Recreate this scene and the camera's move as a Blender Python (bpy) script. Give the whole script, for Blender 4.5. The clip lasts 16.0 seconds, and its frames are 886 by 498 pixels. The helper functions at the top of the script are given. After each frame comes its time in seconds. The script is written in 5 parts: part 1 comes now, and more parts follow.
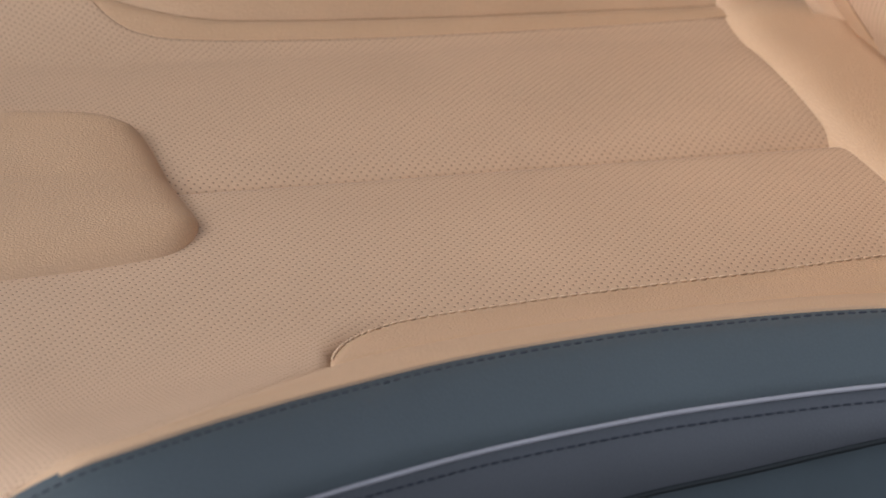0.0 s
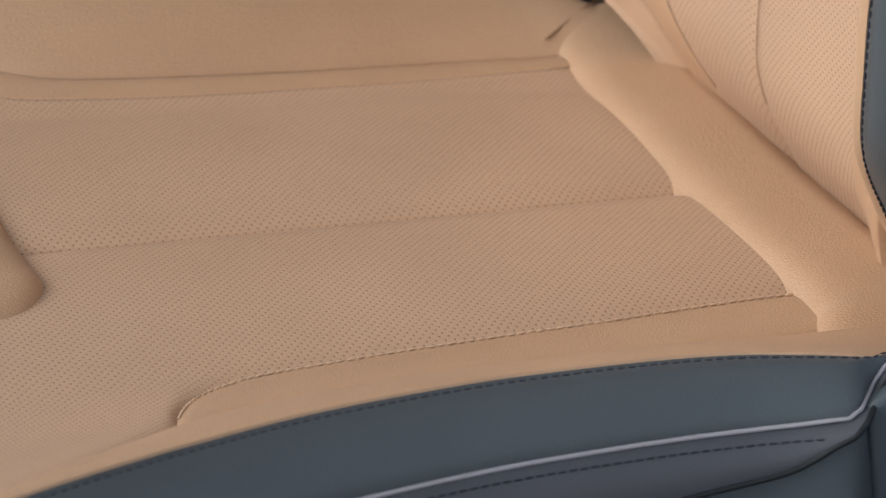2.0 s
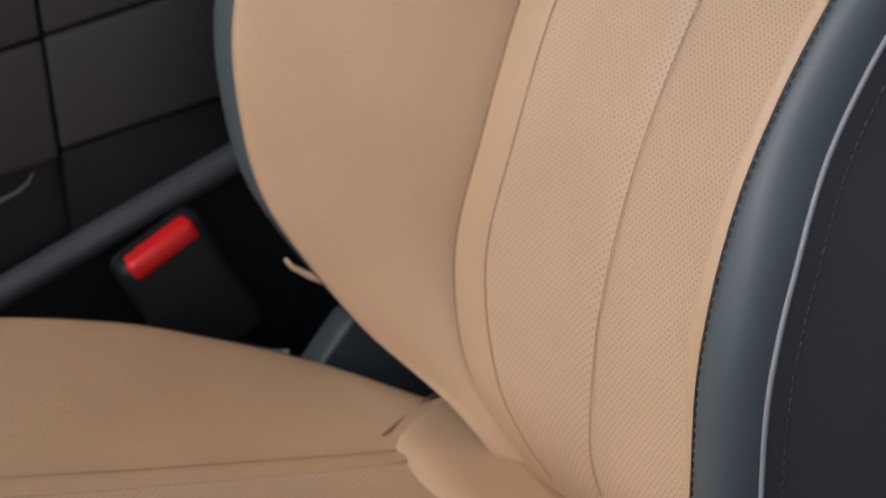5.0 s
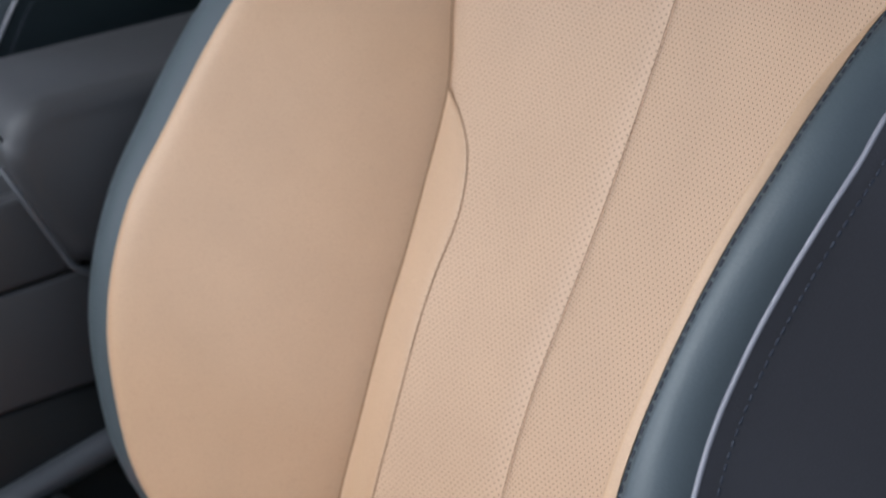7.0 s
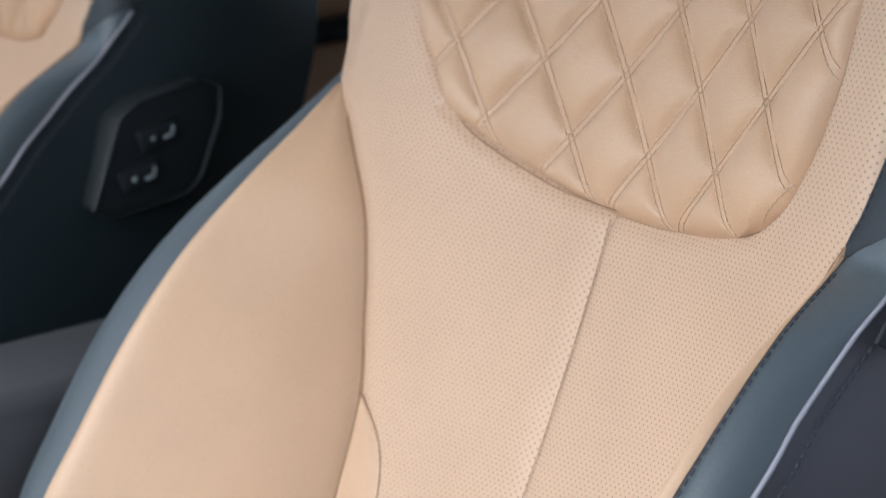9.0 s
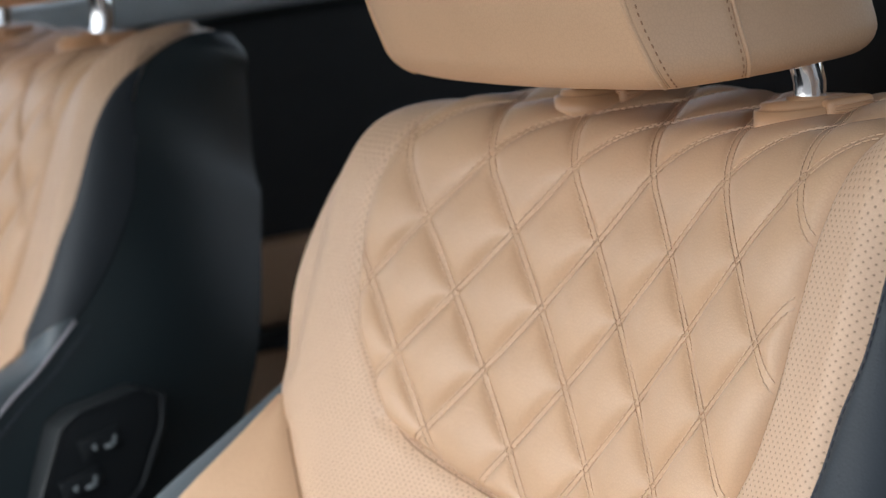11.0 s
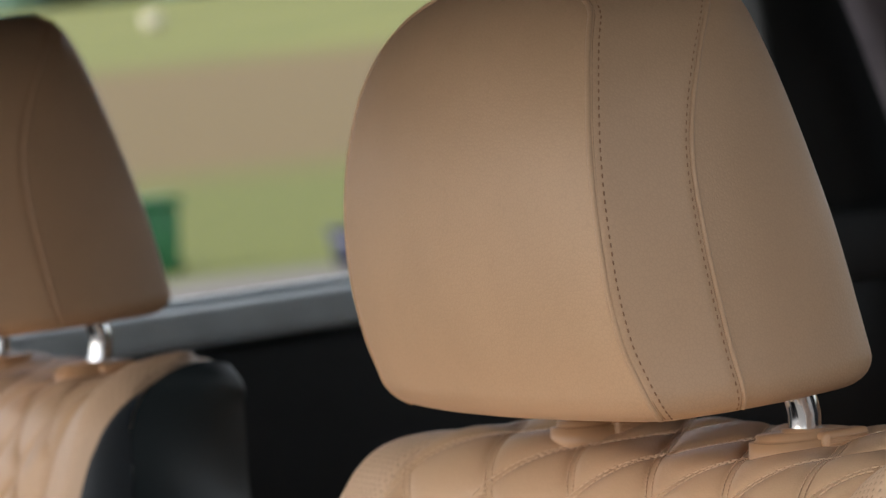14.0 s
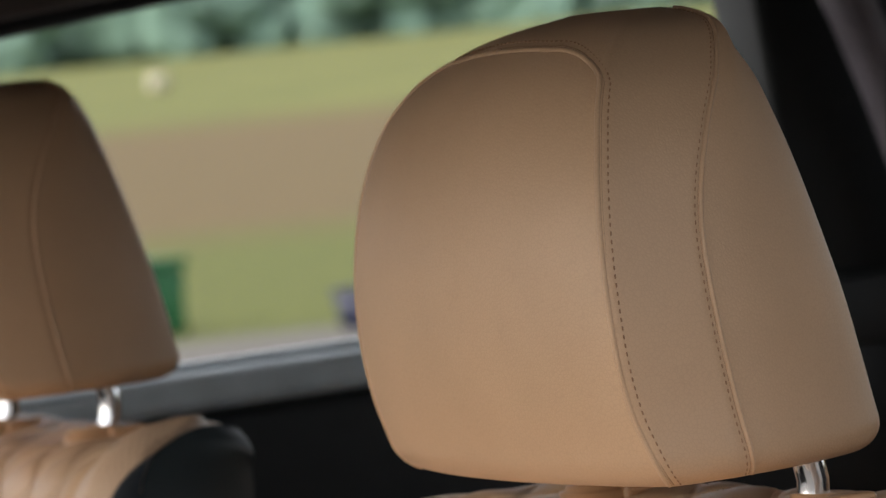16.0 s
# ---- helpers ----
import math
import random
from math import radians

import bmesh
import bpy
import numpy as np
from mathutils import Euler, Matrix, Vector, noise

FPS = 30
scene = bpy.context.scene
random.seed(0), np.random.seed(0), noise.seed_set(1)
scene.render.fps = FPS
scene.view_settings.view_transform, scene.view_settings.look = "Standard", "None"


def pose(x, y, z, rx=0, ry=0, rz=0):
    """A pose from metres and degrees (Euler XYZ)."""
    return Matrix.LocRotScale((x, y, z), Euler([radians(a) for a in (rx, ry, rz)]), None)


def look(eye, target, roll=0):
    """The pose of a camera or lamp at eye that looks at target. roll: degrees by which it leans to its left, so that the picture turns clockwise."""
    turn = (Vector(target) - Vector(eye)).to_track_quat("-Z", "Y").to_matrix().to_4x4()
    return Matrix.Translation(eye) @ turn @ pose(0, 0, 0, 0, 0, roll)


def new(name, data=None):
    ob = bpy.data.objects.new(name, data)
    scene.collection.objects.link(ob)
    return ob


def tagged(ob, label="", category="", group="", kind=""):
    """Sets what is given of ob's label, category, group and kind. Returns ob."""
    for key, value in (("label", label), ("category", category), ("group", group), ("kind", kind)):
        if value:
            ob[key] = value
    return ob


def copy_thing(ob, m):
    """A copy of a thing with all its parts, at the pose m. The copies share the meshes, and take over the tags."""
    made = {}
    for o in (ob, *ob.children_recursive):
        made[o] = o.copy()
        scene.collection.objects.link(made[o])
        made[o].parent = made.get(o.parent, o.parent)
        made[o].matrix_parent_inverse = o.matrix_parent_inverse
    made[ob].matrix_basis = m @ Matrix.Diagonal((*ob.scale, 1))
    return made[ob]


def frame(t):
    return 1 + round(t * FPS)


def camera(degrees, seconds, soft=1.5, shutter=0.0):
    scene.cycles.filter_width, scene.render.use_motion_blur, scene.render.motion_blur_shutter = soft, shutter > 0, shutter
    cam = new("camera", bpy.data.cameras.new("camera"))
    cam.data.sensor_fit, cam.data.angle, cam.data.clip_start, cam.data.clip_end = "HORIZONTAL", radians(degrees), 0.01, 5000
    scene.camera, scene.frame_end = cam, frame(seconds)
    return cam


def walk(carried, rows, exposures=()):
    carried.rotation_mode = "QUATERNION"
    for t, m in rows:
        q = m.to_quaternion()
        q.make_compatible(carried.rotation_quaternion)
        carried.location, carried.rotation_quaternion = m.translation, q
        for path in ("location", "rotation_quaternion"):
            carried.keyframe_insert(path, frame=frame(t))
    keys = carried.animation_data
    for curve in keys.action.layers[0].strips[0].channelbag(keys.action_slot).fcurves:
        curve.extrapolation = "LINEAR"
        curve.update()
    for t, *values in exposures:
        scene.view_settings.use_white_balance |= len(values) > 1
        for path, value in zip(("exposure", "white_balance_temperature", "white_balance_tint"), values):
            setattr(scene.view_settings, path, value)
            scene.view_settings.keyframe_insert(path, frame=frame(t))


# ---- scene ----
cam = camera(14.0, 16.0, 1.25)
cam.data.dof.use_dof = True
cam.data.dof.focus_distance = 1.49
cam.data.dof.aperture_fstop = 15.0

PATH = [
    (0, (-0.5888, -1.3695, 1.4576), (-0.2120, -0.0075, 0.7071), -7.20),
    (0.5, (-0.5886, -1.3683, 1.4579), (-0.2092, -0.0076, 0.7066), -7.22),
    (1, (-0.5862, -1.3691, 1.4571), (-0.1933, -0.0118, 0.7065), -7.20),
    (1.5, (-0.5831, -1.3686, 1.4567), (-0.1686, -0.0157, 0.7098), -7.18),
    (2, (-0.5823, -1.3696, 1.4574), (-0.1422, -0.0196, 0.7199), -7.11),
    (2.5, (-0.5816, -1.3706, 1.4569), (-0.1201, -0.0196, 0.7346), -7.06),
    (3, (-0.5831, -1.3737, 1.4589), (-0.1015, -0.0186, 0.7578), -6.91),
    (3.5, (-0.5840, -1.3756, 1.4602), (-0.0880, -0.0134, 0.7831), -6.72),
    (4, (-0.5841, -1.3813, 1.4620), (-0.0724, -0.0103, 0.8150), -6.60),
    (4.5, (-0.5854, -1.3859, 1.4641), (-0.0573, -0.0078, 0.8459), -6.53),
    (5, (-0.5828, -1.3914, 1.4635), (-0.0385, -0.0050, 0.8790), -6.50),
    (5.2, (-0.5829, -1.3915, 1.4624), (-0.0299, -0.0033, 0.8903), -6.50),
    (7.3, (-0.5843, -1.3776, 1.4590), (0.0547, 0.0169, 1.0038), -6.42),
    (7.5, (-0.5851, -1.3760, 1.4580), (0.0628, 0.0186, 1.0160), -6.42),
    (8, (-0.5869, -1.3719, 1.4552), (0.0810, 0.0240, 1.0487), -6.41),
    (8.5, (-0.5844, -1.3733, 1.4570), (0.0942, 0.0255, 1.0788), -6.37),
    (9, (-0.5824, -1.3767, 1.4594), (0.1066, 0.0248, 1.1115), -6.32),
    (9.5, (-0.5808, -1.3804, 1.4625), (0.1182, 0.0233, 1.1449), -6.25),
    (10, (-0.5810, -1.3839, 1.4643), (0.1320, 0.0199, 1.1798), -6.18),
    (10.2, (-0.5806, -1.3852, 1.4655), (0.1361, 0.0192, 1.1935), -6.14),
    (12.3, (-0.5787, -1.3831, 1.4661), (0.1697, 0.0237, 1.3222), -5.99),
    (12.5, (-0.5783, -1.3840, 1.4660), (0.1708, 0.0234, 1.3318), -5.97),
    (13, (-0.5748, -1.3837, 1.4661), (0.1743, 0.0257, 1.3549), -5.92),
    (13.5, (-0.5755, -1.3861, 1.4663), (0.1738, 0.0246, 1.3740), -5.86),
    (14, (-0.5795, -1.3889, 1.4684), (0.1713, 0.0219, 1.3908), -5.84),
    (14.5, (-0.5806, -1.3901, 1.4692), (0.1701, 0.0213, 1.4033), -5.82),
    (15, (-0.5824, -1.3922, 1.4706), (0.1690, 0.0192, 1.4135), -5.80),
    (15.5, (-0.5837, -1.3933, 1.4708), (0.1682, 0.0181, 1.4197), -5.78),
    (16, (-0.5849, -1.3947, 1.4708), (0.1670, 0.0167, 1.4204), -5.79),
]
EXPOSURES = [(0.0, 1.08, 6150, 9), (2.0, 0.96, 6350, 10), (3.5, 0.70, 6650, 10), (5.2, 0.60, 6250, 9), (7.3, 0.98, 5700, 6), (9.5, 1.34, 5800, 6), (12.5, 1.55, 6550, 8), (14.0, 1.42, 6750, 9), (16.0, 1.36, 6900, 10)]
walk(cam, [(t, look(eye, target, roll)) for t, eye, target, roll in PATH], EXPOSURES)

# ---- light ----
world = bpy.data.worlds.new("sky")
scene.world = world
world.use_nodes = True
wn = world.node_tree
sky = wn.nodes.new("ShaderNodeTexSky")
sky.sky_type = "NISHITA"
sky.sun_disc = False
sky.sun_elevation = radians(42)
sky.sun_rotation = radians(276)
sky.air_density, sky.dust_density = 0.6, 2.5
# a high thin overcast: the sky's colour is nearly grey
pale = wn.nodes.new("ShaderNodeHueSaturation")
pale.inputs["Saturation"].default_value = 0.35
wn.links.new(sky.outputs["Color"], pale.inputs["Color"])
wn.links.new(pale.outputs["Color"], wn.nodes["Background"].inputs["Color"])
wn.nodes["Background"].inputs["Strength"].default_value = 0.15

sun = new("sun", bpy.data.lights.new("sun", "SUN"))
sun.data.energy = 0.3
sun.data.angle = radians(65)
sun.data.color = (1.0, 0.95, 0.88)
sun.matrix_world = look((-8.0, 0.8, 7.2), (0, 0, 0))

# ---- materials ----


def node(nt, kind, **inputs):
    n = nt.nodes.new(kind)
    for key, value in inputs.items():
        n.inputs[key.replace("_", " ")].default_value = value
    return n


def math_node(nt, op, a, b=None, c=None):
    n = nt.nodes.new("ShaderNodeMath")
    n.operation = op
    for i, v in enumerate((a, b, c)):
        if v is None:
            continue
        if isinstance(v, (int, float)):
            n.inputs[i].default_value = v
        else:
            nt.links.new(v, n.inputs[i])
    return n.outputs[0]


def blend(nt, fac, a, b):
    n = nt.nodes.new("ShaderNodeMix")
    n.data_type = "RGBA"
    for i, v in ((0, fac), (6, a), (7, b)):
        if isinstance(v, (int, float)):
            n.inputs[i].default_value = v
        elif isinstance(v, tuple):
            n.inputs[i].default_value = (*v, 1)
        else:
            nt.links.new(v, n.inputs[i])
    return n.outputs[2]


def ramp(nt, value, lo, hi):
    n = nt.nodes.new("ShaderNodeMapRange")
    n.inputs[1].default_value, n.inputs[2].default_value = lo, hi
    nt.links.new(value, n.inputs[0])
    return n.outputs[0]


def material(name):
    m = bpy.data.materials.new(name)
    m.use_nodes = True
    nt = m.node_tree
    return m, nt, nt.nodes["Principled BSDF"]


def leather(name, color, rough=0.5, grain=0.25, pores=0, tone=0.022, sheen=0.0):
    """Grained hide; pores: pitch of the perforation in metres, 0 for none."""
    m, nt, bsdf = material(name)
    uv = nt.nodes.new("ShaderNodeUVMap")
    obj = nt.nodes.new("ShaderNodeTexCoord")
    vor = node(nt, "ShaderNodeTexVoronoi", Scale=520.0)
    vor.feature = "DISTANCE_TO_EDGE"
    nt.links.new(obj.outputs["Object"], vor.inputs["Vector"])
    fine = node(nt, "ShaderNodeTexNoise", Scale=900.0, Detail=3.0)
    nt.links.new(obj.outputs["Object"], fine.inputs["Vector"])
    wide = node(nt, "ShaderNodeTexNoise", Scale=14.0, Detail=4.0)
    nt.links.new(obj.outputs["Object"], wide.inputs["Vector"])
    height = math_node(nt, "ADD", math_node(nt, "MINIMUM", vor.outputs[0], 0.35), math_node(nt, "MULTIPLY", fine.outputs[0], 0.5))
    dark = tuple(c * (1 - tone * 2.2) for c in color)
    light = tuple(min(1, c * (1 + tone)) for c in color)
    col = blend(nt, ramp(nt, wide.outputs[0], 0.35, 0.65), dark, light)
    col = blend(nt, math_node(nt, "MULTIPLY", ramp(nt, vor.outputs[0], 0.12, 0.0), 0.22), col, tuple(c * 0.7 for c in color))
    if pores:
        masks = []
        for shift in (0.0, 0.5):
            mul = nt.nodes.new("ShaderNodeVectorMath")
            mul.operation = "MULTIPLY_ADD"
            mul.inputs[1].default_value = (1 / pores, 1 / pores, 0)
            mul.inputs[2].default_value = (100 + shift, 100 + shift, 0)
            nt.links.new(uv.outputs[0], mul.inputs[0])
            frac = nt.nodes.new("ShaderNodeVectorMath")
            frac.operation = "FRACTION"
            nt.links.new(mul.outputs[0], frac.inputs[0])
            sub = nt.nodes.new("ShaderNodeVectorMath")
            sub.operation = "SUBTRACT"
            sub.inputs[1].default_value = (0.5, 0.5, 0)
            nt.links.new(frac.outputs[0], sub.inputs[0])
            ln = nt.nodes.new("ShaderNodeVectorMath")
            ln.operation = "LENGTH"
            nt.links.new(sub.outputs[0], ln.inputs[0])
            masks.append(ln.outputs["Value"])
        near = math_node(nt, "MINIMUM", *masks)
        hole = ramp(nt, near, 0.135, 0.085)
        dent = ramp(nt, near, 0.24, 0.10)
        col = blend(nt, hole, col, tuple(c * 0.5 for c in color))
        height = math_node(nt, "SUBTRACT", height, math_node(nt, "MULTIPLY", dent, 1.0))
        nt.links.new(math_node(nt, "ADD", math_node(nt, "MULTIPLY", hole, 0.4), rough), bsdf.inputs["Roughness"])
    else:
        nt.links.new(math_node(nt, "ADD", math_node(nt, "MULTIPLY", fine.outputs[0], 0.12), rough - 0.06), bsdf.inputs["Roughness"])
    bump = node(nt, "ShaderNodeBump", Strength=grain, Distance=0.0007)
    nt.links.new(height, bump.inputs["Height"])
    nt.links.new(bump.outputs[0], bsdf.inputs["Normal"])
    nt.links.new(col, bsdf.inputs["Base Color"])
    bsdf.inputs["Specular IOR Level"].default_value = 0.4
    bsdf.inputs["Sheen Weight"].default_value = sheen
    return m


def plain(name, color, rough=0.5, metal=0.0, vary=0.1, scale=30.0, bump=0.0, bump_scale=400.0, spec=0.5):
    m, nt, bsdf = material(name)
    obj = nt.nodes.new("ShaderNodeTexCoord")
    wide = node(nt, "ShaderNodeTexNoise", Scale=scale, Detail=4.0)
    nt.links.new(obj.outputs["Object"], wide.inputs["Vector"])
    col = blend(nt, ramp(nt, wide.outputs[0], 0.3, 0.7), tuple(c * (1 - vary) for c in color), tuple(min(1, c * (1 + vary)) for c in color))
    nt.links.new(col, bsdf.inputs["Base Color"])
    bsdf.inputs["Roughness"].default_value = rough
    bsdf.inputs["Metallic"].default_value = metal
    bsdf.inputs["Specular IOR Level"].default_value = spec
    if bump:
        fine = node(nt, "ShaderNodeTexNoise", Scale=bump_scale, Detail=3.0)
        nt.links.new(obj.outputs["Object"], fine.inputs["Vector"])
        b = node(nt, "ShaderNodeBump", Strength=bump, Distance=0.001)
        nt.links.new(fine.outputs[0], b.inputs["Height"])
        nt.links.new(b.outputs[0], bsdf.inputs["Normal"])
    return m


TAN_COLOR = (0.53, 0.347, 0.213)
TAN = leather("tan_leather", TAN_COLOR, 0.42, 0.55)
TAN_SMOOTH = leather("smooth_tan_leather", TAN_COLOR, 0.45, 0.2)
# same hide as TAN, but paler: the sky's sheen is put into the colour
TAN_PERF = leather("tan_perforated_leather", (0.545, 0.371, 0.245), 0.46, 0.2, pores=0.0042)
NAVY = leather("dark_slate_leather", (0.074, 0.090, 0.099), 0.42, 0.25)
SHADED_SIDE = leather("side_leather_in_shade", (0.013, 0.022, 0.025), 0.5, 0.25)
SIDE = leather("dark_plum_grey_leather", (0.052, 0.049, 0.056), 0.5, 0.3)
CHARCOAL = leather("charcoal_leather", (0.022, 0.028, 0.034), 0.64, 0.3)
CONSOLE = leather("dark_grey_console_leather", (0.058, 0.058, 0.062), 0.5, 0.3)
SLATE = leather("slate_grey_leather", (0.076, 0.080, 0.092), 0.45, 0.25)
GREY_PIPE = plain("grey_piping", (0.34, 0.33, 0.36), 0.4, vary=0.06)
BROWN_THREAD = plain("brown_thread", (0.31, 0.17, 0.09), 0.7)
PALE_THREAD = plain("pale_tan_thread", (0.6, 0.43, 0.29), 0.7)
QUILT_THREAD = plain("brown_tan_thread", (0.60, 0.42, 0.28), 0.7)
SEAM_SHADE = plain("brown_seam_shade", (0.28, 0.17, 0.095), 0.8)
SLATE_PLASTIC = plain("slate_plastic", (0.045, 0.06, 0.07), 0.5, bump=0.1)
BLUE_THREAD = plain("dark_blue_thread", (0.024, 0.028, 0.042), 0.7)
TAN_PLASTIC = plain("tan_plastic", (0.48, 0.28, 0.15), 0.4, vary=0.05)
BLACK_PLASTIC = plain("black_plastic", (0.016, 0.019, 0.021), 0.5, bump=0.15, spec=0.3)
GREY_PLASTIC = plain("dark_grey_plastic", (0.085, 0.09, 0.10), 0.4, bump=0.1)
BLOCKER = plain("dark_light_blocker", (0.012, 0.014, 0.015), 0.06, vary=0.02)
RED_PLASTIC = plain("red_plastic", (0.78, 0.016, 0.018), 0.3, vary=0.03)
CHROME = plain("chrome", (0.75, 0.75, 0.77), 0.12, metal=1.0, vary=0.02)
CARPET = plain("dark_carpet", (0.03, 0.035, 0.04), 0.95, bump=0.6, bump_scale=900)
HEADLINER = plain("dark_headliner", (0.075, 0.068, 0.068), 0.9, bump=0.2)
SILVER_TRIM = plain("silver_grey_trim", (0.47, 0.54, 0.58), 0.4)
GREY_PRINT = plain("grey_print", (0.22, 0.25, 0.26), 0.6)
LABEL_WHITE = plain("white_print", (0.7, 0.7, 0.72), 0.6)

# ---- shape helpers ----
Z0 = 0.72
RAKE, RECLINE = radians(10.8), radians(21.25)


def cushion_point(s, y, h=0.0):
    """s: forward from the bite line, h: out of the cushion plane."""
    return (-s * math.cos(RAKE) + h * math.sin(RAKE), y, Z0 - 0.014 + s * math.sin(RAKE) + h * math.cos(RAKE))


def back_point(v, y, h=0.0):
    """v: up the backrest, h: forward out of its plane; past the top it rolls over and down to the rear."""
    px, pz, turned, left = 0.0, 0.0, 0.0, v
    for length, bend in ((0.580, 0.0), (0.0385, 1.05), (0.046, 0.0), (0.034, 1.3), (9.0, 0.0)):
        if left <= 0:
            break
        run = min(left, length)
        if bend:
            r, b = length / bend, run / length * bend
            px += r * (math.cos(turned) * math.sin(b) - math.sin(turned) * (1 - math.cos(b)))
            pz -= r * (math.sin(turned) * math.sin(b) + math.cos(turned) * (1 - math.cos(b)))
            turned += b
        else:
            px += run * math.cos(turned)
            pz -= run * math.sin(turned)
        left -= run
    if v < 0:
        px = v
    v = px + h * math.sin(turned)
    h = pz + h * math.cos(turned)
    return (0.0211 + v * math.sin(RECLINE) - h * math.cos(RECLINE), y, Z0 + v * math.cos(RECLINE) + h * math.sin(RECLINE))


def table(*pairs):
    """A smooth function through (x, value) pairs."""
    xs, ys = [p[0] for p in pairs], [p[1] for p in pairs]
    slopes = []
    for i in range(len(xs)):
        a, b = max(i - 1, 0), min(i + 1, len(xs) - 1)
        slopes.append((ys[b] - ys[a]) / (xs[b] - xs[a]))

    def f(x):
        if x <= xs[0]:
            return ys[0]
        if x >= xs[-1]:
            return ys[-1]
        i = max(k for k in range(len(xs) - 1) if xs[k] <= x)
        w = xs[i + 1] - xs[i]
        t = (x - xs[i]) / w
        return ((2 * t**3 - 3 * t**2 + 1) * ys[i] + (t**3 - 2 * t**2 + t) * w * slopes[i]
                + (3 * t**2 - 2 * t**3) * ys[i + 1] + (t**3 - t**2) * w * slopes[i + 1])

    return f


def clamp(x, a=0.0, b=1.0):
    return max(a, min(b, x))


def smooth(x):
    x = clamp(x)
    return x * x * (3 - 2 * x)


def empty(name, place=(0, 0, 0)):
    ob = new(name)
    ob.location = place
    ob.empty_display_size = 0.05
    return ob


def raw_part(name, verts, faces, mat, parent=None, label="", uvs=None, flat=False, kind=""):
    me = bpy.data.meshes.new(name)
    base = Vector((0, 0, 0))
    up = parent
    while up is not None:
        base += up.location
        up = up.parent
    me.from_pydata([tuple(Vector(v) - base) for v in verts], [], faces)
    if uvs is not None:
        layer = me.uv_layers.new(name="UVMap")
        for loop in me.loops:
            layer.data[loop.index].uv = uvs[loop.vertex_index]
    me.materials.append(mat)
    if not flat:
        me.polygons.foreach_set("use_smooth", [True] * len(me.polygons))
    me.update()
    ob = new(name, me)
    ob.parent = parent
    return tagged(ob, label=label, kind=kind)


def part(name, bm, mat, parent=None, label="", kind="", flat=False):
    """Links a bmesh in world coordinates as one mesh object under a thing."""
    base = Vector((0, 0, 0))
    up = parent
    while up is not None:
        base += up.location
        up = up.parent
    bmesh.ops.recalc_face_normals(bm, faces=bm.faces)
    bmesh.ops.translate(bm, vec=-base, verts=bm.verts)
    me = bpy.data.meshes.new(name)
    bm.to_mesh(me)
    bm.free()
    me.materials.append(mat)
    if not flat:
        me.polygons.foreach_set("use_smooth", [True] * len(me.polygons))
    ob = new(name, me)
    ob.parent = parent
    return tagged(ob, label=label, kind=kind)


def box(size, at, bevel=0.004, turn=None, segments=2):
    bm = bmesh.new()
    bmesh.ops.create_cube(bm, size=1)
    bmesh.ops.scale(bm, vec=size, verts=bm.verts)
    if bevel:
        bmesh.ops.bevel(bm, geom=bm.edges[:], offset=bevel, segments=segments, profile=0.6, affect="EDGES")
    if turn is not None:
        bmesh.ops.rotate(bm, cent=(0, 0, 0), matrix=turn.to_3x3(), verts=bm.verts)
    bmesh.ops.translate(bm, vec=at, verts=bm.verts)
    return bm


def prism(outline, axis, a, b, bevel=0.004):
    """A slab from an outline in the plane across the axis ('y': x, z points), from a to b."""
    bm = bmesh.new()
    spots = [(p[0], a, p[1]) if axis == "y" else (a, p[0], p[1]) if axis == "x" else (p[0], p[1], a) for p in outline]
    face = bm.faces.new([bm.verts.new(p) for p in spots])
    out = bmesh.ops.extrude_face_region(bm, geom=[face])
    move = [v for v in out["geom"] if isinstance(v, bmesh.types.BMVert)]
    bmesh.ops.translate(bm, vec=(0, b - a, 0) if axis == "y" else (b - a, 0, 0) if axis == "x" else (0, 0, b - a), verts=move)
    bmesh.ops.recalc_face_normals(bm, faces=bm.faces)
    if bevel:
        bmesh.ops.bevel(bm, geom=[e for e in bm.edges if e.calc_face_angle(0) > 0.6], offset=bevel, segments=2, profile=0.6, affect="EDGES")
    return bm


def tube(points, radius, sides=10, ends=True):
    bm = bmesh.new()
    pts = [Vector(p) for p in points]
    rings = []
    ref = None
    for i, p in enumerate(pts):
        d = (pts[min(i + 1, len(pts) - 1)] - pts[max(i - 1, 0)]).normalized()
        if ref is None:
            ref = d.orthogonal().normalized()
        ref = (ref - d * ref.dot(d)).normalized()
        side = d.cross(ref)
        r = radius(i / (len(pts) - 1)) if callable(radius) else radius
        rings.append([bm.verts.new(p + (ref * math.cos(a) + side * math.sin(a)) * r) for a in (k * 2 * math.pi / sides for k in range(sides))])
    for a, b in zip(rings, rings[1:]):
        for k in range(sides):
            bm.faces.new((a[k], a[(k + 1) % sides], b[(k + 1) % sides], b[k]))
    if ends:
        bm.faces.new(list(reversed(rings[0])))
        bm.faces.new(rings[-1])
    return bm


def resample(points, pitch):
    pts = [Vector(p) for p in points]
    out, left = [], 0.0
    for a, b in zip(pts, pts[1:]):
        seg = b - a
        n = seg.length
        while left < n:
            out.append((a + seg * (left / n), seg / n))
            left += pitch
        left -= n
    return out


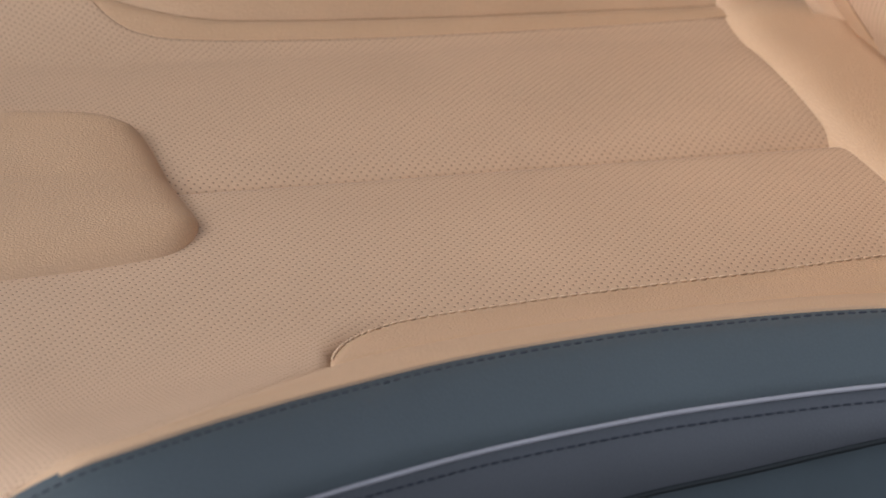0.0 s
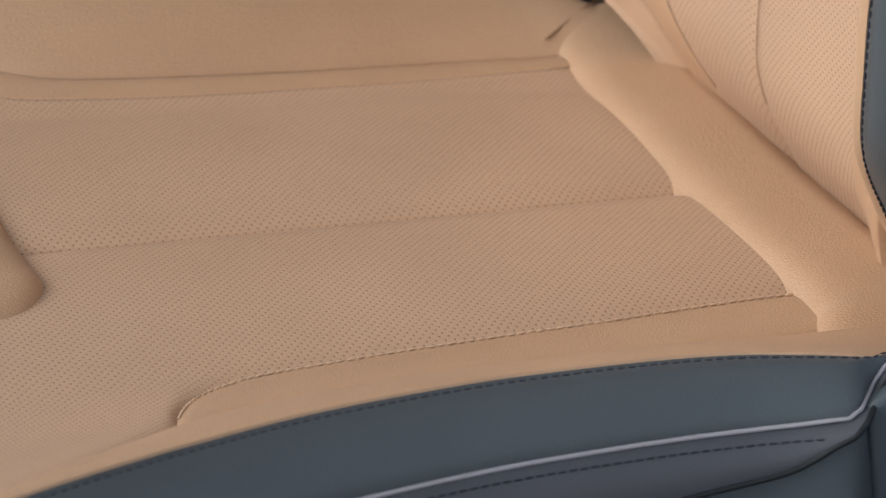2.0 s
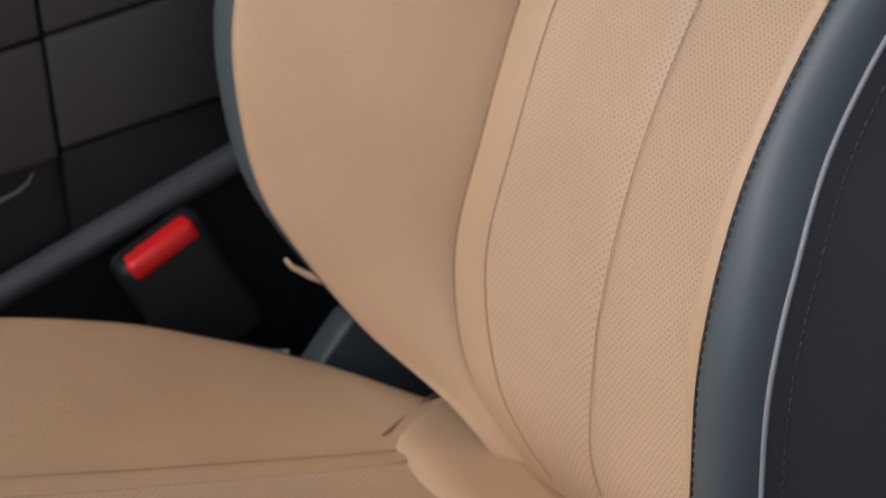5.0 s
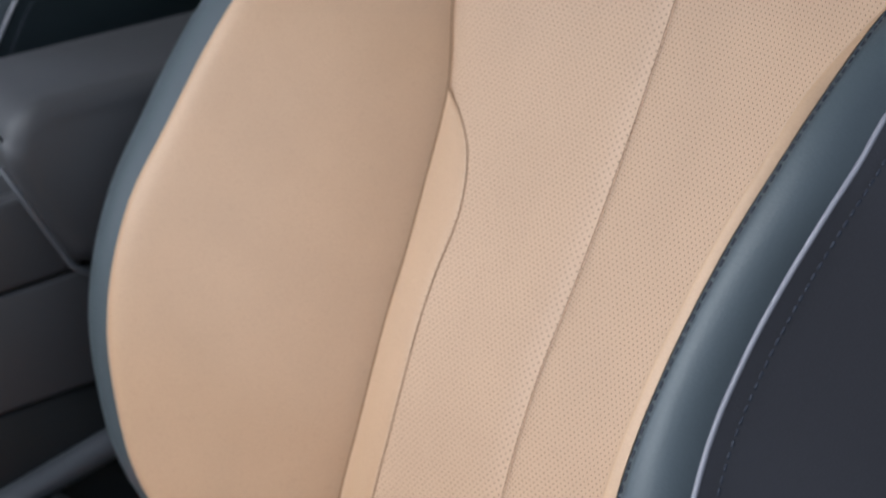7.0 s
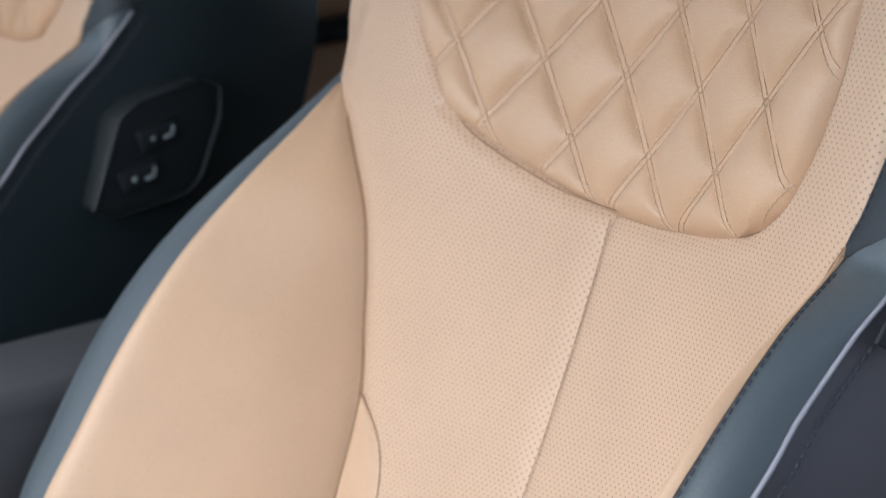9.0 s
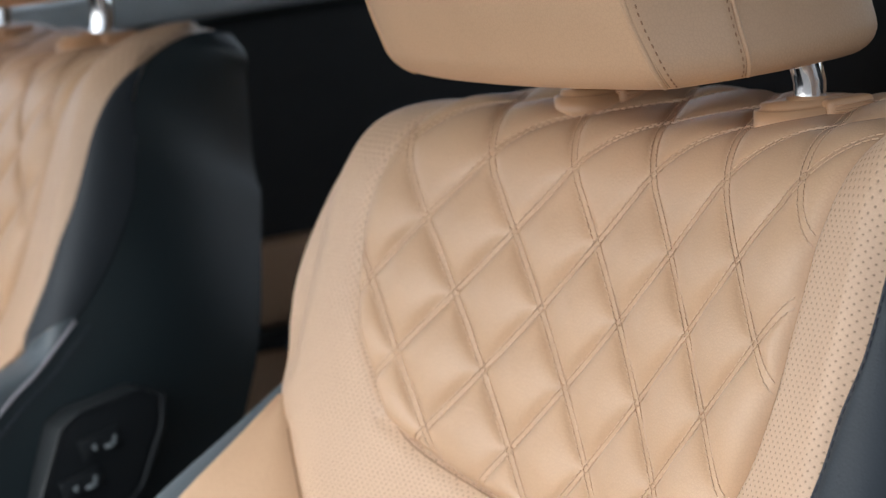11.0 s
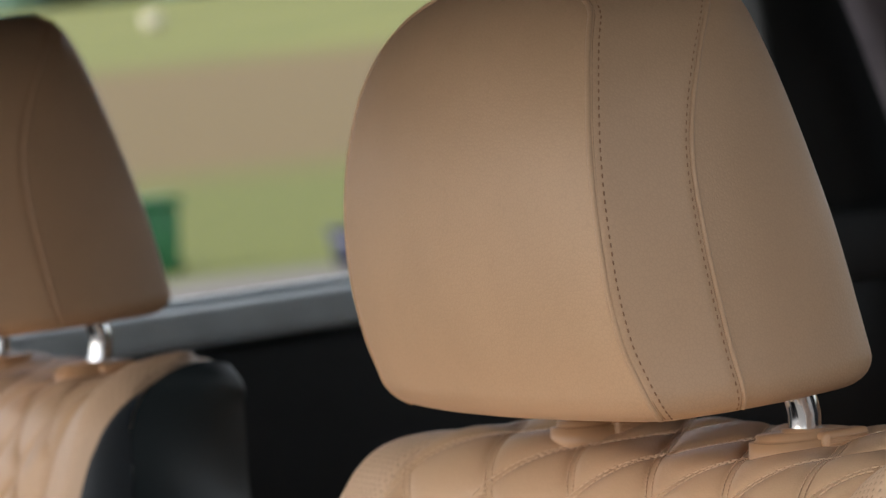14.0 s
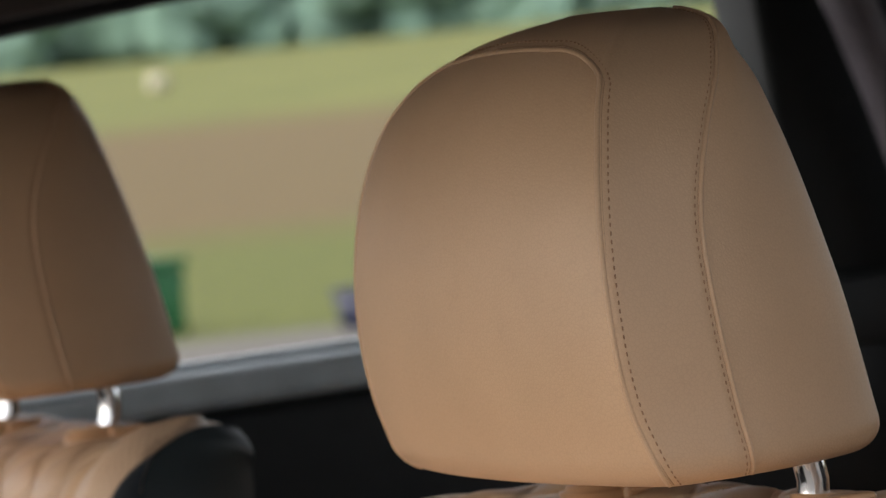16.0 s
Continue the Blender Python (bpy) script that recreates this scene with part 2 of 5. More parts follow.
def stitching(name, lines, mat, parent, pitch=0.0046, length=0.0034, radius=0.00055, label=""):
    """Threads lying along polylines; each is a short six-sided tapered bead."""
    verts, faces = [], []
    for line in lines:
        for p, d in resample(line, pitch):
            a = d.orthogonal().normalized()
            b = d.cross(a)
            n = len(verts)
            for k, r in ((-0.5, 0.45), (-0.3, 1.0), (0.3, 1.0), (0.5, 0.45)):
                for j in range(5):
                    t = j * 2 * math.pi / 5
                    verts.append(p + d * (k * length) + (a * math.cos(t) + b * math.sin(t)) * (radius * r))
            for ring in range(3):
                for j in range(5):
                    faces.append((n + ring * 5 + j, n + ring * 5 + (j + 1) % 5, n + ring * 5 + 5 + (j + 1) % 5, n + ring * 5 + 5 + j))
            faces.append(tuple(n + j for j in reversed(range(5))))
            faces.append(tuple(n + 15 + j for j in range(5)))
    return raw_part(name, verts, faces, mat, parent, label, kind="stuff")


def spaced(n, edge=0.5):
    """0..1 in n steps, closer together towards both ends."""
    out = []
    for i in range(n + 1):
        t = i / n
        out.append((1 - edge) * t + edge * (0.5 - 0.5 * math.cos(math.pi * t)))
    return out


def panel(name, parent, mat, first, second, place, height, rows, cols, us=(0.0, 1.0), pinch=(1, 1, 0, 0), depth=0.004, reach=0.005, crown=0.0, skirt=0.01, label=""):
    """A sewn panel between two seam curves first(u) and second(u), with edges drawn in at the seams."""
    grid, uvs = [], []
    ulist = [us[0] + (us[1] - us[0]) * t for t in spaced(rows, 0.3)]
    wlist = spaced(cols, 0.6)
    total = 0.0
    mids = []
    for u in ulist:
        a, b = first(u), second(u)
        mids.append(((a[0] + b[0]) / 2, (a[1] + b[1]) / 2))
    run = [0.0]
    for p, q in zip(mids, mids[1:]):
        run.append(run[-1] + math.hypot(q[0] - p[0], q[1] - p[1]))
    total = run[-1]
    verts = []
    for u, d0 in zip(ulist, run):
        a, b = first(u), second(u)
        width = math.hypot(b[0] - a[0], b[1] - a[1])
        for w in wlist:
            p = (a[0] + (b[0] - a[0]) * w, a[1] + (b[1] - a[1]) * w)
            h = height(*p) + crown * 4 * w * (1 - w)
            for on, d in zip(pinch, (w * width, (1 - w) * width, d0, total - d0)):
                if on:
                    h -= on * depth * math.exp(-((d / reach) ** 1.3))
            verts.append(place(p[0], p[1], h))
            uvs.append(p)
    n, m = len(ulist), len(wlist)
    faces = [(i * m + j, i * m + j + 1, (i + 1) * m + j + 1, (i + 1) * m + j) for i in range(n - 1) for j in range(m - 1)]
    if skirt:
        rim = [(0, j) for j in range(m)] + [(i, m - 1) for i in range(1, n)] + [(n - 1, j) for j in range(m - 2, -1, -1)] + [(i, 0) for i in range(n - 2, 0, -1)]
        start = len(verts)
        for i, j in rim:
            p = uvs[i * m + j]
            q = (p[0], p[1] + (skirt if j else -skirt) * 0.8) if j in (0, m - 1) else (p[0] + (skirt if i else -skirt) * 0.8, p[1])
            verts.append(place(p[0], p[1], height(*p) - skirt - depth))
            uvs.append(q)
        k = len(rim)
        for r in range(k):
            a, b = rim[r], rim[(r + 1) % k]
            faces.append((a[0] * m + a[1], start + r, start + (r + 1) % k, b[0] * m + b[1]))
    a, b, c = (Vector(verts[i]) for i in faces[len(ulist) // 2 * (m - 1)][:3])
    q = uvs[faces[len(ulist) // 2 * (m - 1)][0]]
    out = Vector(place(q[0], q[1], 0.01)) - Vector(place(q[0], q[1], 0.0))
    if (b - a).cross(c - b).dot(out) < 0:
        faces = [tuple(reversed(f)) for f in faces]
    return raw_part(name, verts, faces, mat, parent, label, uvs)

# ---- the car seat ----
YC = -0.003
STITCH_Y = table((0.0, 0.120), (0.05, 0.121), (0.124, 0.127), (0.176, 0.131), (0.227, 0.136), (0.273, 0.143), (0.292, 0.152), (0.306, 0.164), (0.316, 0.180), (0.322, 0.194), (0.326, 0.208))
FAR_STITCH_Y = table((0.0, 0.141), (0.06, 0.145), (0.145, 0.1465), (0.22, 0.149), (0.288, 0.157), (0.308, 0.166), (0.318, 0.178), (0.326, 0.197))
BOLSTER_Y = table((-0.03, 0.158), (0.03, 0.160), (0.12, 0.172), (0.2, 0.182), (0.28, 0.193), (0.322, 0.207), (0.34, 0.221), (0.364, 0.243), (0.40, 0.270), (0.43, 0.285), (0.46, 0.288), (0.52, 0.295))
NEAR_EDGE_Y = table((-0.03, 0.256), (0.055, 0.254), (0.117, 0.243), (0.2, 0.243), (0.25, 0.248), (0.3, 0.257), (0.345, 0.271), (0.39, 0.287), (0.436, 0.302), (0.5, 0.312))
NEAR_EDGE_H = table((-0.03, 0.022), (0.03, 0.034), (0.08, 0.040), (0.3, 0.042), (0.44, 0.041), (0.5, 0.02))
FAR_EDGE_Y = table((-0.04, 0.165), (0.0, 0.195), (0.03, 0.222), (0.08, 0.243), (0.13, 0.250), (0.25, 0.256), (0.345, 0.272), (0.436, 0.302), (0.5, 0.312))
FAR_EDGE_H = table((-0.04, 0.014), (0.0, 0.025), (0.03, 0.031), (0.08, 0.041), (0.13, 0.051), (0.2, 0.058), (0.3, 0.060), (0.44, 0.052), (0.5, 0.025))


def edge_y(s, y):
    return NEAR_EDGE_Y(s) if y < YC else FAR_EDGE_Y(s)


def edge_h(s, y):
    return NEAR_EDGE_H(s) if y < YC else FAR_EDGE_H(s)


def cushion_height(s, y):
    a = abs(y - YC)
    e = edge_y(s, y)
    h = edge_h(s, y) * clamp((a / e - 0.52) / 0.48, 0, 1.0) ** 1.5
    h += 0.004 * math.sin(math.pi * clamp(a / 0.14)) - 0.001
    if s > 0.44:
        h -= ((s - 0.44) / 0.09) ** 2 * 0.05
    return h


FAR_BOLSTER_Y = table((0.0, 0.151), (0.025, 0.156), (0.08, 0.161), (0.15, 0.1625), (0.24, 0.167), (0.28, 0.174), (0.322, 0.195), (0.364, 0.230), (0.40, 0.262), (0.43, 0.278), (0.52, 0.295))


def seam_y(s, y):
    """Half width to the bolster seam, kept inside the edge."""
    return min(BOLSTER_Y(s) if y < YC else FAR_BOLSTER_Y(s), edge_y(s, y) - (0.035 - 0.019 * smooth((s - 0.30) / 0.1)))


def stitch_y(s, y):
    return STITCH_Y(s) if y < YC else FAR_STITCH_Y(s)


def inner_limit(s, y):
    return min(stitch_y(s, y), seam_y(s, y)) if s < 0.326 else seam_y(s, y)


FOOT_CURL = table((-0.05, 0.032), (-0.03, 0.028), (-0.003, 0.0190), (0.012, 0.0105), (0.03, 0.004), (0.05, 0.0015), (0.09, 0.0))
LUMBAR = table((-0.03, -0.012), (0.0, 0.002), (0.02, 0.008), (0.04, 0.013), (0.10, 0.0225), (0.15, 0.0245), (0.20, 0.0215), (0.26, 0.0125), (0.34, 0.0035), (0.41, 0.0), (0.72, 0.0))
BACK_SEAM = table((-0.05, 0.125), (-0.03, 0.125), (0.0, 0.125), (0.02, 0.130), (0.05, 0.142), (0.10, 0.148), (0.20, 0.145), (0.25, 0.155), (0.31, 0.166), (0.345, 0.178), (0.37, 0.184), (0.40, 0.194), (0.43, 0.2118), (0.437, 0.2172), (0.445, 0.2228), (0.456, 0.229))
FAR_BACK_SEAM = table((-0.03, 0.09), (0.0, 0.108), (0.027, 0.131), (0.056, 0.146), (0.089, 0.152), (0.15, 0.147), (0.216, 0.151), (0.26, 0.158), (0.31, 0.166), (0.345, 0.178), (0.37, 0.184), (0.40, 0.194), (0.43, 0.215), (0.456, 0.236))
NEAR_BACK_Y = table((-0.01, 0.196), (0.03, 0.206), (0.055, 0.217), (0.08, 0.234), (0.11, 0.246), (0.16, 0.255), (0.215, 0.2555), (0.31, 0.2535), (0.357, 0.2536), (0.385, 0.249), (0.404, 0.2425), (0.418, 0.2315), (0.4275, 0.2245), (0.4351, 0.2185), (0.455, 0.2285), (0.46, 0.2295))
NEAR_BACK_H = table((-0.01, -0.002), (0.005, 0.004), (0.014, 0.0145), (0.023, 0.0328), (0.035, 0.0495), (0.055, 0.0715), (0.08, 0.0965), (0.11, 0.112), (0.16, 0.1275), (0.215, 0.1295), (0.26, 0.1228), (0.31, 0.1085), (0.357, 0.0902), (0.385, 0.0745), (0.404, 0.0604), (0.418, 0.0438), (0.4275, 0.0322), (0.4351, 0.0232), (0.455, 0.0244), (0.46, 0.0244))
FAR_BACK_Y = table((-0.05, 0.110), (-0.03, 0.111), (-0.01, 0.114), (0.01, 0.14), (0.02, 0.166), (0.03, 0.187), (0.055, 0.211), (0.08, 0.228), (0.11, 0.240), (0.16, 0.2505), (0.215, 0.2535), (0.31, 0.2535), (0.357, 0.2536), (0.40, 0.247), (0.43, 0.2415), (0.46, 0.2345), (0.48, 0.229))
FAR_BACK_H = table((-0.05, -0.046), (-0.03, -0.032), (-0.01, -0.012), (0.01, 0.008), (0.02, 0.024), (0.03, 0.042), (0.055, 0.0727), (0.08, 0.0975), (0.11, 0.113), (0.16, 0.1275), (0.215, 0.1285), (0.26, 0.117), (0.31, 0.1025), (0.357, 0.0825), (0.40, 0.0582), (0.43, 0.0382), (0.46, 0.0190), (0.48, 0.0055))


CENTRE = table((-0.05, 0.007), (0.20, 0.007), (0.30, 0.0045), (0.36, 0.002), (0.42, -0.002), (0.46, -0.0035), (0.70, -0.0035))


def back_edge(v, y):
    return (NEAR_BACK_Y(v), NEAR_BACK_H(v)) if y < 0 else (FAR_BACK_Y(v), FAR_BACK_H(v))


SHOULDER = table((0.44, 0.224), (0.456, 0.240), (0.48, 0.253), (0.51, 0.262), (0.535, 0.258), (0.555, 0.250), (0.575, 0.240), (0.60, 0.225), (0.615, 0.210), (0.636, 0.196), (0.66, 0.182), (0.70, 0.175))


def back_height(v, y):
    a = abs(y)
    wrap = 0.028 * (1 - math.exp(-((a / 0.16) ** 2.2))) * smooth((v - 0.30) / 0.14) + 0.25 * a * a * (1 - smooth((v - 0.30) / 0.14))
    wrap *= 1 - 0.75 * smooth((v - 0.56) / 0.08) * (1 - (smooth((a - 0.18) / 0.045) if y < 0 else 0))
    round_off = (0.006 if y > 0 else 0.012) * smooth((a - 0.222) / 0.022) * smooth((v - 0.45) / 0.03)
    return LUMBAR(v) - FOOT_CURL(v) * (1 - smooth((-y - 0.08) / 0.06)) + wrap - round_off


NEAR_SHOULDER = table((0.43, 0.215), (0.44, 0.220), (0.454, 0.228), (0.477, 0.232), (0.502, 0.235), (0.525, 0.240), (0.55, 0.242), (0.58, 0.243), (0.60, 0.240), (0.615, 0.234), (0.63, 0.231), (0.65, 0.218), (0.67, 0.185), (0.70, 0.12))


def shoulder(v, y):
    return SHOULDER(v) if y > 0 else NEAR_SHOULDER(v)


def back_seam(v, y):
    return BACK_SEAM(v) if y < 0 else FAR_BACK_SEAM(v)


def back_limit(v, y):
    return back_seam(v, y) if v < 0.445 else shoulder(v, y)


def bolster_profile(v, t, sgn):
    """A point across the side bolster: t from the inner seam to the outer edge."""
    y0 = back_seam(v, sgn)
    h0 = back_height(v, y0) - 0.002
    y1, h1 = back_edge(v, sgn)
    y0 = min(y0, y1 - 0.001 - 0.011 * (1 - smooth((v - 0.41) / 0.04)))
    y = y0 + (y1 - y0) * t
    fade = 1.0 if sgn > 0 else 1 - smooth((v - 0.37) / 0.05)
    h = h0 + (h1 - h0) * t ** 1.12 + fade * ((0.10 if sgn > 0 else 0.05) * (y1 - y0) * math.sin(math.pi * t) + (0.004 if sgn > 0 else 0.004 + 0.0035 * smooth((v - 0.10) / 0.08)) * math.sin(math.pi * t ** 6))
    return sgn * y, h


QUILT_LOW = table((0.4266, -0.045), (0.4272, -0.066), (0.428, -0.088), (0.430, -0.111), (0.435, -0.137), (0.441, -0.151), (0.450, -0.163), (0.473, -0.177), (0.499, -0.184), (0.527, -0.187), (0.566, -0.190), (0.60, -0.193), (0.66, -0.186), (0.70, -0.18))
QUILT_HIGH = table((0.4266, -0.035), (0.4272, -0.005), (0.428, 0.020), (0.430, 0.045), (0.434, 0.069), (0.439, 0.094), (0.446, 0.119), (0.456, 0.136), (0.468, 0.150), (0.488, 0.169), (0.501, 0.179), (0.525, 0.189), (0.56, 0.192), (0.59, 0.187), (0.61, 0.179), (0.636, 0.168), (0.66, 0.162), (0.70, 0.158))
CELL = 0.066
QUILT_X = 0.97


def quilt_coords(v, y):
    return (QUILT_X * (y - 0.003) + (v - 0.489)) / CELL, (QUILT_X * (y - 0.003) - (v - 0.489)) / CELL


def quilt_puff(v, y):
    out = 1.0
    for p in quilt_coords(v, y):
        d = max(abs(p - round(p)) * CELL / math.sqrt(2) - 0.0021, 0.0)
        out *= 0.72 * (1 - math.exp(-d / 0.0032)) + 0.28 * smooth(d / 0.022)
    return out


def quilt_foot(y):
    """Height at which the quilted panel begins, across the back."""
    return 0.4264 + (0.9 * (y + 0.04) ** 2 if y > -0.04 else 0.75 * (y + 0.04) ** 2)


def insert_height(v, y):
    """The insert's surface, drawn in along the outline of the quilted panel."""
    d = min(abs(y - QUILT_LOW(v)), abs(y - QUILT_HIGH(v))) if v > 0.43 else 0.05
    if v < 0.46:
        d = min(d, 0.05 if abs(y) > 0.15 else abs(v - quilt_foot(y)))
    under = min(y - QUILT_LOW(v), QUILT_HIGH(v) - y, (v - quilt_foot(y)) if v < 0.47 else 1.0) if v > 0.426 else 0.0
    return back_height(v, y) - (0.0032 * math.exp(-((d / 0.0035) ** 2)) if 0.40 < v < 0.62 else 0.0) - 0.007 * smooth((under - 0.001) / 0.004)


def quilt_height(v, y, inside, puff):
    rim = 1 - math.exp(-max(inside, 0) / (0.004 if y < 0 else 0.0026))
    dome = 1 - math.exp(-max(inside, 0) / 0.011)
    sunk = 0.0030 + 0.0022 * smooth((y + 0.03) / 0.06)
    return back_height(v, y) - sunk + rim * (sunk + 0.0028) + dome * (0.0068 - 0.0036 * smooth((v - 0.54) / 0.05)) * puff


def hugging(line, place, height, lift):
    return [place(a, b, height(a, b) + lift) for a, b in line]


def seam(parent, line, place, height, lift, radius=0.00042):
    """A thin dark tube that stands in for the shade in a sewn seam."""
    part("seam", tube(hugging(line, place, height, lift), radius, 6), SEAM_SHADE, parent)


def steps(a, b, n):
    return [a + (b - a) * k / n for k in range(n + 1)]


def make_seat():
    seat = empty("car_seat", (0, 0, Z0 - 0.30))
    tagged(seat, "tan leather driver's seat with perforated inserts and quilted shoulders", "car seat", "front seats")

    # cushion
    for sgn in (-1, 1):
        panel("cushion_insert", seat, TAN_PERF, lambda s: (s, YC), lambda s: (s, YC + sgn * inner_limit(s, sgn)), cushion_point, cushion_height,
              110, 40, us=(0.004, 0.50), pinch=(1, 0.9 if sgn < 0 else 0.12, 1.4, 0), depth=0.004, reach=0.007, label="perforated tan leather cushion insert")
        panel("cushion_side_panel", seat, TAN, lambda s: (s, YC + sgn * (min(stitch_y(s, sgn), seam_y(s, sgn)) + 0.0002)), lambda s: (s, YC + sgn * (seam_y(s, sgn))), cushion_point, cushion_height,
              60, 14, us=(0.004, 0.3262), pinch=(0.6 if sgn < 0 else 0.12, 0.7 if sgn < 0 else 0.9, 0.8, 0.3), depth=0.003, reach=0.005)
        panel("cushion_bolster", seat, TAN, lambda s: (s, YC + sgn * seam_y(s, sgn)), lambda s: (s, YC + sgn * edge_y(s, sgn)), cushion_point, cushion_height,
              80, 24, us=(-0.04 if sgn > 0 else -0.09, 0.50), pinch=(1.7 if sgn < 0 else 1.2, 0.4, 0, 0), depth=0.003, reach=0.005, crown=0.003)
        # stitched seam of the side panel
        line = [(s, YC + sgn * (STITCH_Y(s) + 0.0020)) for s in (0.02 + 0.302 * k / 90 for k in range(91))]
        if sgn < 0:
            stitching("stitching", [hugging(line, cushion_point, cushion_height, -0.0006)], PALE_THREAD, seat, radius=0.0006)

        side = [(s, YC + sgn * seam_y(s, sgn)) for s in steps(0.30 if sgn < 0 else 0.0, 0.49, 80)]
        seam(seat, side, cushion_point, cushion_height, -0.0014 if sgn < 0 else -0.0026, 0.00035 if sgn < 0 else 0.00025)
        edge = [(s, YC + sgn * (stitch_y(s, sgn) + 0.0001)) for s in steps(0.01, 0.3215, 80)] + []
        seam(seat, edge, cushion_point, cushion_height, -0.0021 if sgn < 0 else -0.0008, 0.0003 if sgn < 0 else 0.0003)

        # dark side of the cushion
        def outer(s, h_drop, out):
            return (s, YC + sgn * (edge_y(s, sgn) + out), edge_h(s, sgn) - h_drop)

        pipe_drop = table((0.045, 0.0), (0.05, 0.0025), (0.06, 0.011), (0.07, 0.0156), (0.075, 0.0185), (0.08, 0.0192), (0.10, 0.0222), (0.122, 0.0240), (0.20, 0.0268), (0.295, 0.0293), (0.362, 0.0305), (0.45, 0.034), (0.5, 0.036))
        pipe_out = table((0.045, 0.0), (0.05, 0.0008), (0.06, 0.007), (0.07, 0.020), (0.077, 0.024), (0.5, 0.024))
        lower_w = table((0.05, 0.0008), (0.06, 0.001), (0.07, 0.002), (0.08, 0.0055), (0.09, 0.0112), (0.10, 0.0158), (0.124, 0.0195), (0.177, 0.0255), (0.231, 0.029), (0.30, 0.034), (0.40, 0.048), (0.50, 0.06))
        rows = [0.045 + 0.455 * t for t in spaced(60, 0.4)]
        verts, faces, uvs = [], [], []
        m = 14
        for s in rows:
            for j in range(m + 1):
                t = j / m
                drop = pipe_drop(s) * t
                out = pipe_out(s) * math.sin(t * math.pi / 2) - 0.0015 * math.exp(-t * 12)
                verts.append(cushion_point(s, YC + sgn * (edge_y(s, sgn) + out), edge_h(s, sgn) - 0.003 * math.exp(-((t * 8) ** 2)) - drop))
                uvs.append((s, t * 0.06))
        for i in range(len(rows) - 1):
            for j in range(m):
                f = (i * (m + 1) + j, i * (m + 1) + j + 1, (i + 1) * (m + 1) + j + 1, (i + 1) * (m + 1) + j)
                faces.append(f if sgn < 0 else tuple(reversed(f)))
        raw_part("cushion_side_band", verts, faces, NAVY, seat, "dark slate leather side band", uvs)
        verts, faces, uvs = [], [], []
        for s in rows:
            for j in range(m + 1):
                t = j / m
                h = edge_h(s, sgn) - pipe_drop(s) - 0.001 - lower_w(s) * t
                verts.append(cushion_point(s, YC + sgn * (edge_y(s, sgn) + pipe_out(s) + 0.007 * math.sin(math.pi * 0.62 * t)), h))
                uvs.append((s, t * 0.06))
        for i in range(len(rows) - 1):
            for j in range(m):
                f = (i * (m + 1) + j, i * (m + 1) + j + 1, (i + 1) * (m + 1) + j + 1, (i + 1) * (m + 1) + j)
                faces.append(f if sgn < 0 else tuple(reversed(f)))
        raw_part("cushion_lower_band", verts, faces, SLATE, seat, "slate grey leather lower band", uvs)
        # black tube drawn for the shadow in the gap above the valance
        low_edge = [cushion_point(s, YC + sgn * (edge_y(s, sgn) + pipe_out(s) + 0.0065), edge_h(s, sgn) - pipe_drop(s) - 0.001 - lower_w(s)) for s in rows]
        part("seam", tube(low_edge, 0.0014, 6), BLACK_PLASTIC, seat)
        verts, faces, uvs = [], [], []
        for s in rows:
            for j in range(m + 1):
                t = j / m
                h = edge_h(s, sgn) - pipe_drop(s) - 0.0025 - lower_w(s) - 0.10 * t
                verts.append(cushion_point(s, YC + sgn * (edge_y(s, sgn) + pipe_out(s) + 0.002 + 0.014 * math.sin(math.pi * min(1.0, 0.5 * t + 0.08 * t))), h))
                uvs.append((s, t * 0.1))
        for i in range(len(rows) - 1):
            for j in range(m):
                f = (i * (m + 1) + j, i * (m + 1) + j + 1, (i + 1) * (m + 1) + j + 1, (i + 1) * (m + 1) + j)
                faces.append(f if sgn < 0 else tuple(reversed(f)))
        raw_part("side_valance", verts, faces, SLATE_PLASTIC, seat, "dark slate plastic valance", uvs)
        pipe = [cushion_point(s, YC + sgn * (edge_y(s, sgn) + pipe_out(s) + 0.0005), edge_h(s, sgn) - pipe_drop(s)) for s in rows]
        part("piping", tube(pipe, 0.0010, 8), GREY_PIPE, seat, "pale grey piping")
        if sgn > 0:
            continue
        stitching("stitching", [[cushion_point(s, YC + sgn * (edge_y(s, sgn) + 0.0055 * smooth((s - 0.05) / 0.012)), edge_h(s, sgn) - pipe_drop(s) * 0.1 + 0.0004) for s in rows]], BLUE_THREAD, seat, radius=0.00042)
        stitching("stitching", [[cushion_point(s, YC + sgn * (edge_y(s, sgn) + pipe_out(s) + 0.0004 + 0.007 * math.sin(math.pi * 0.62 * 0.0042 / lower_w(s))), edge_h(s, sgn) - pipe_drop(s) - 0.0052) for s in rows if s > 0.088]], BLUE_THREAD, seat, radius=0.00042)

    # rear roll of the cushion
    roll_front = table((-0.27, 0.055), (-0.2, 0.040), (-0.16, 0.031), (-0.148, 0.0255), (-0.133, 0.0240), (-0.11, 0.0245), (-0.06, 0.0252), (0.0, 0.0225), (0.05, 0.0218), (0.10, 0.0198), (0.145, 0.0190), (0.16, 0.0205), (0.19, 0.03))

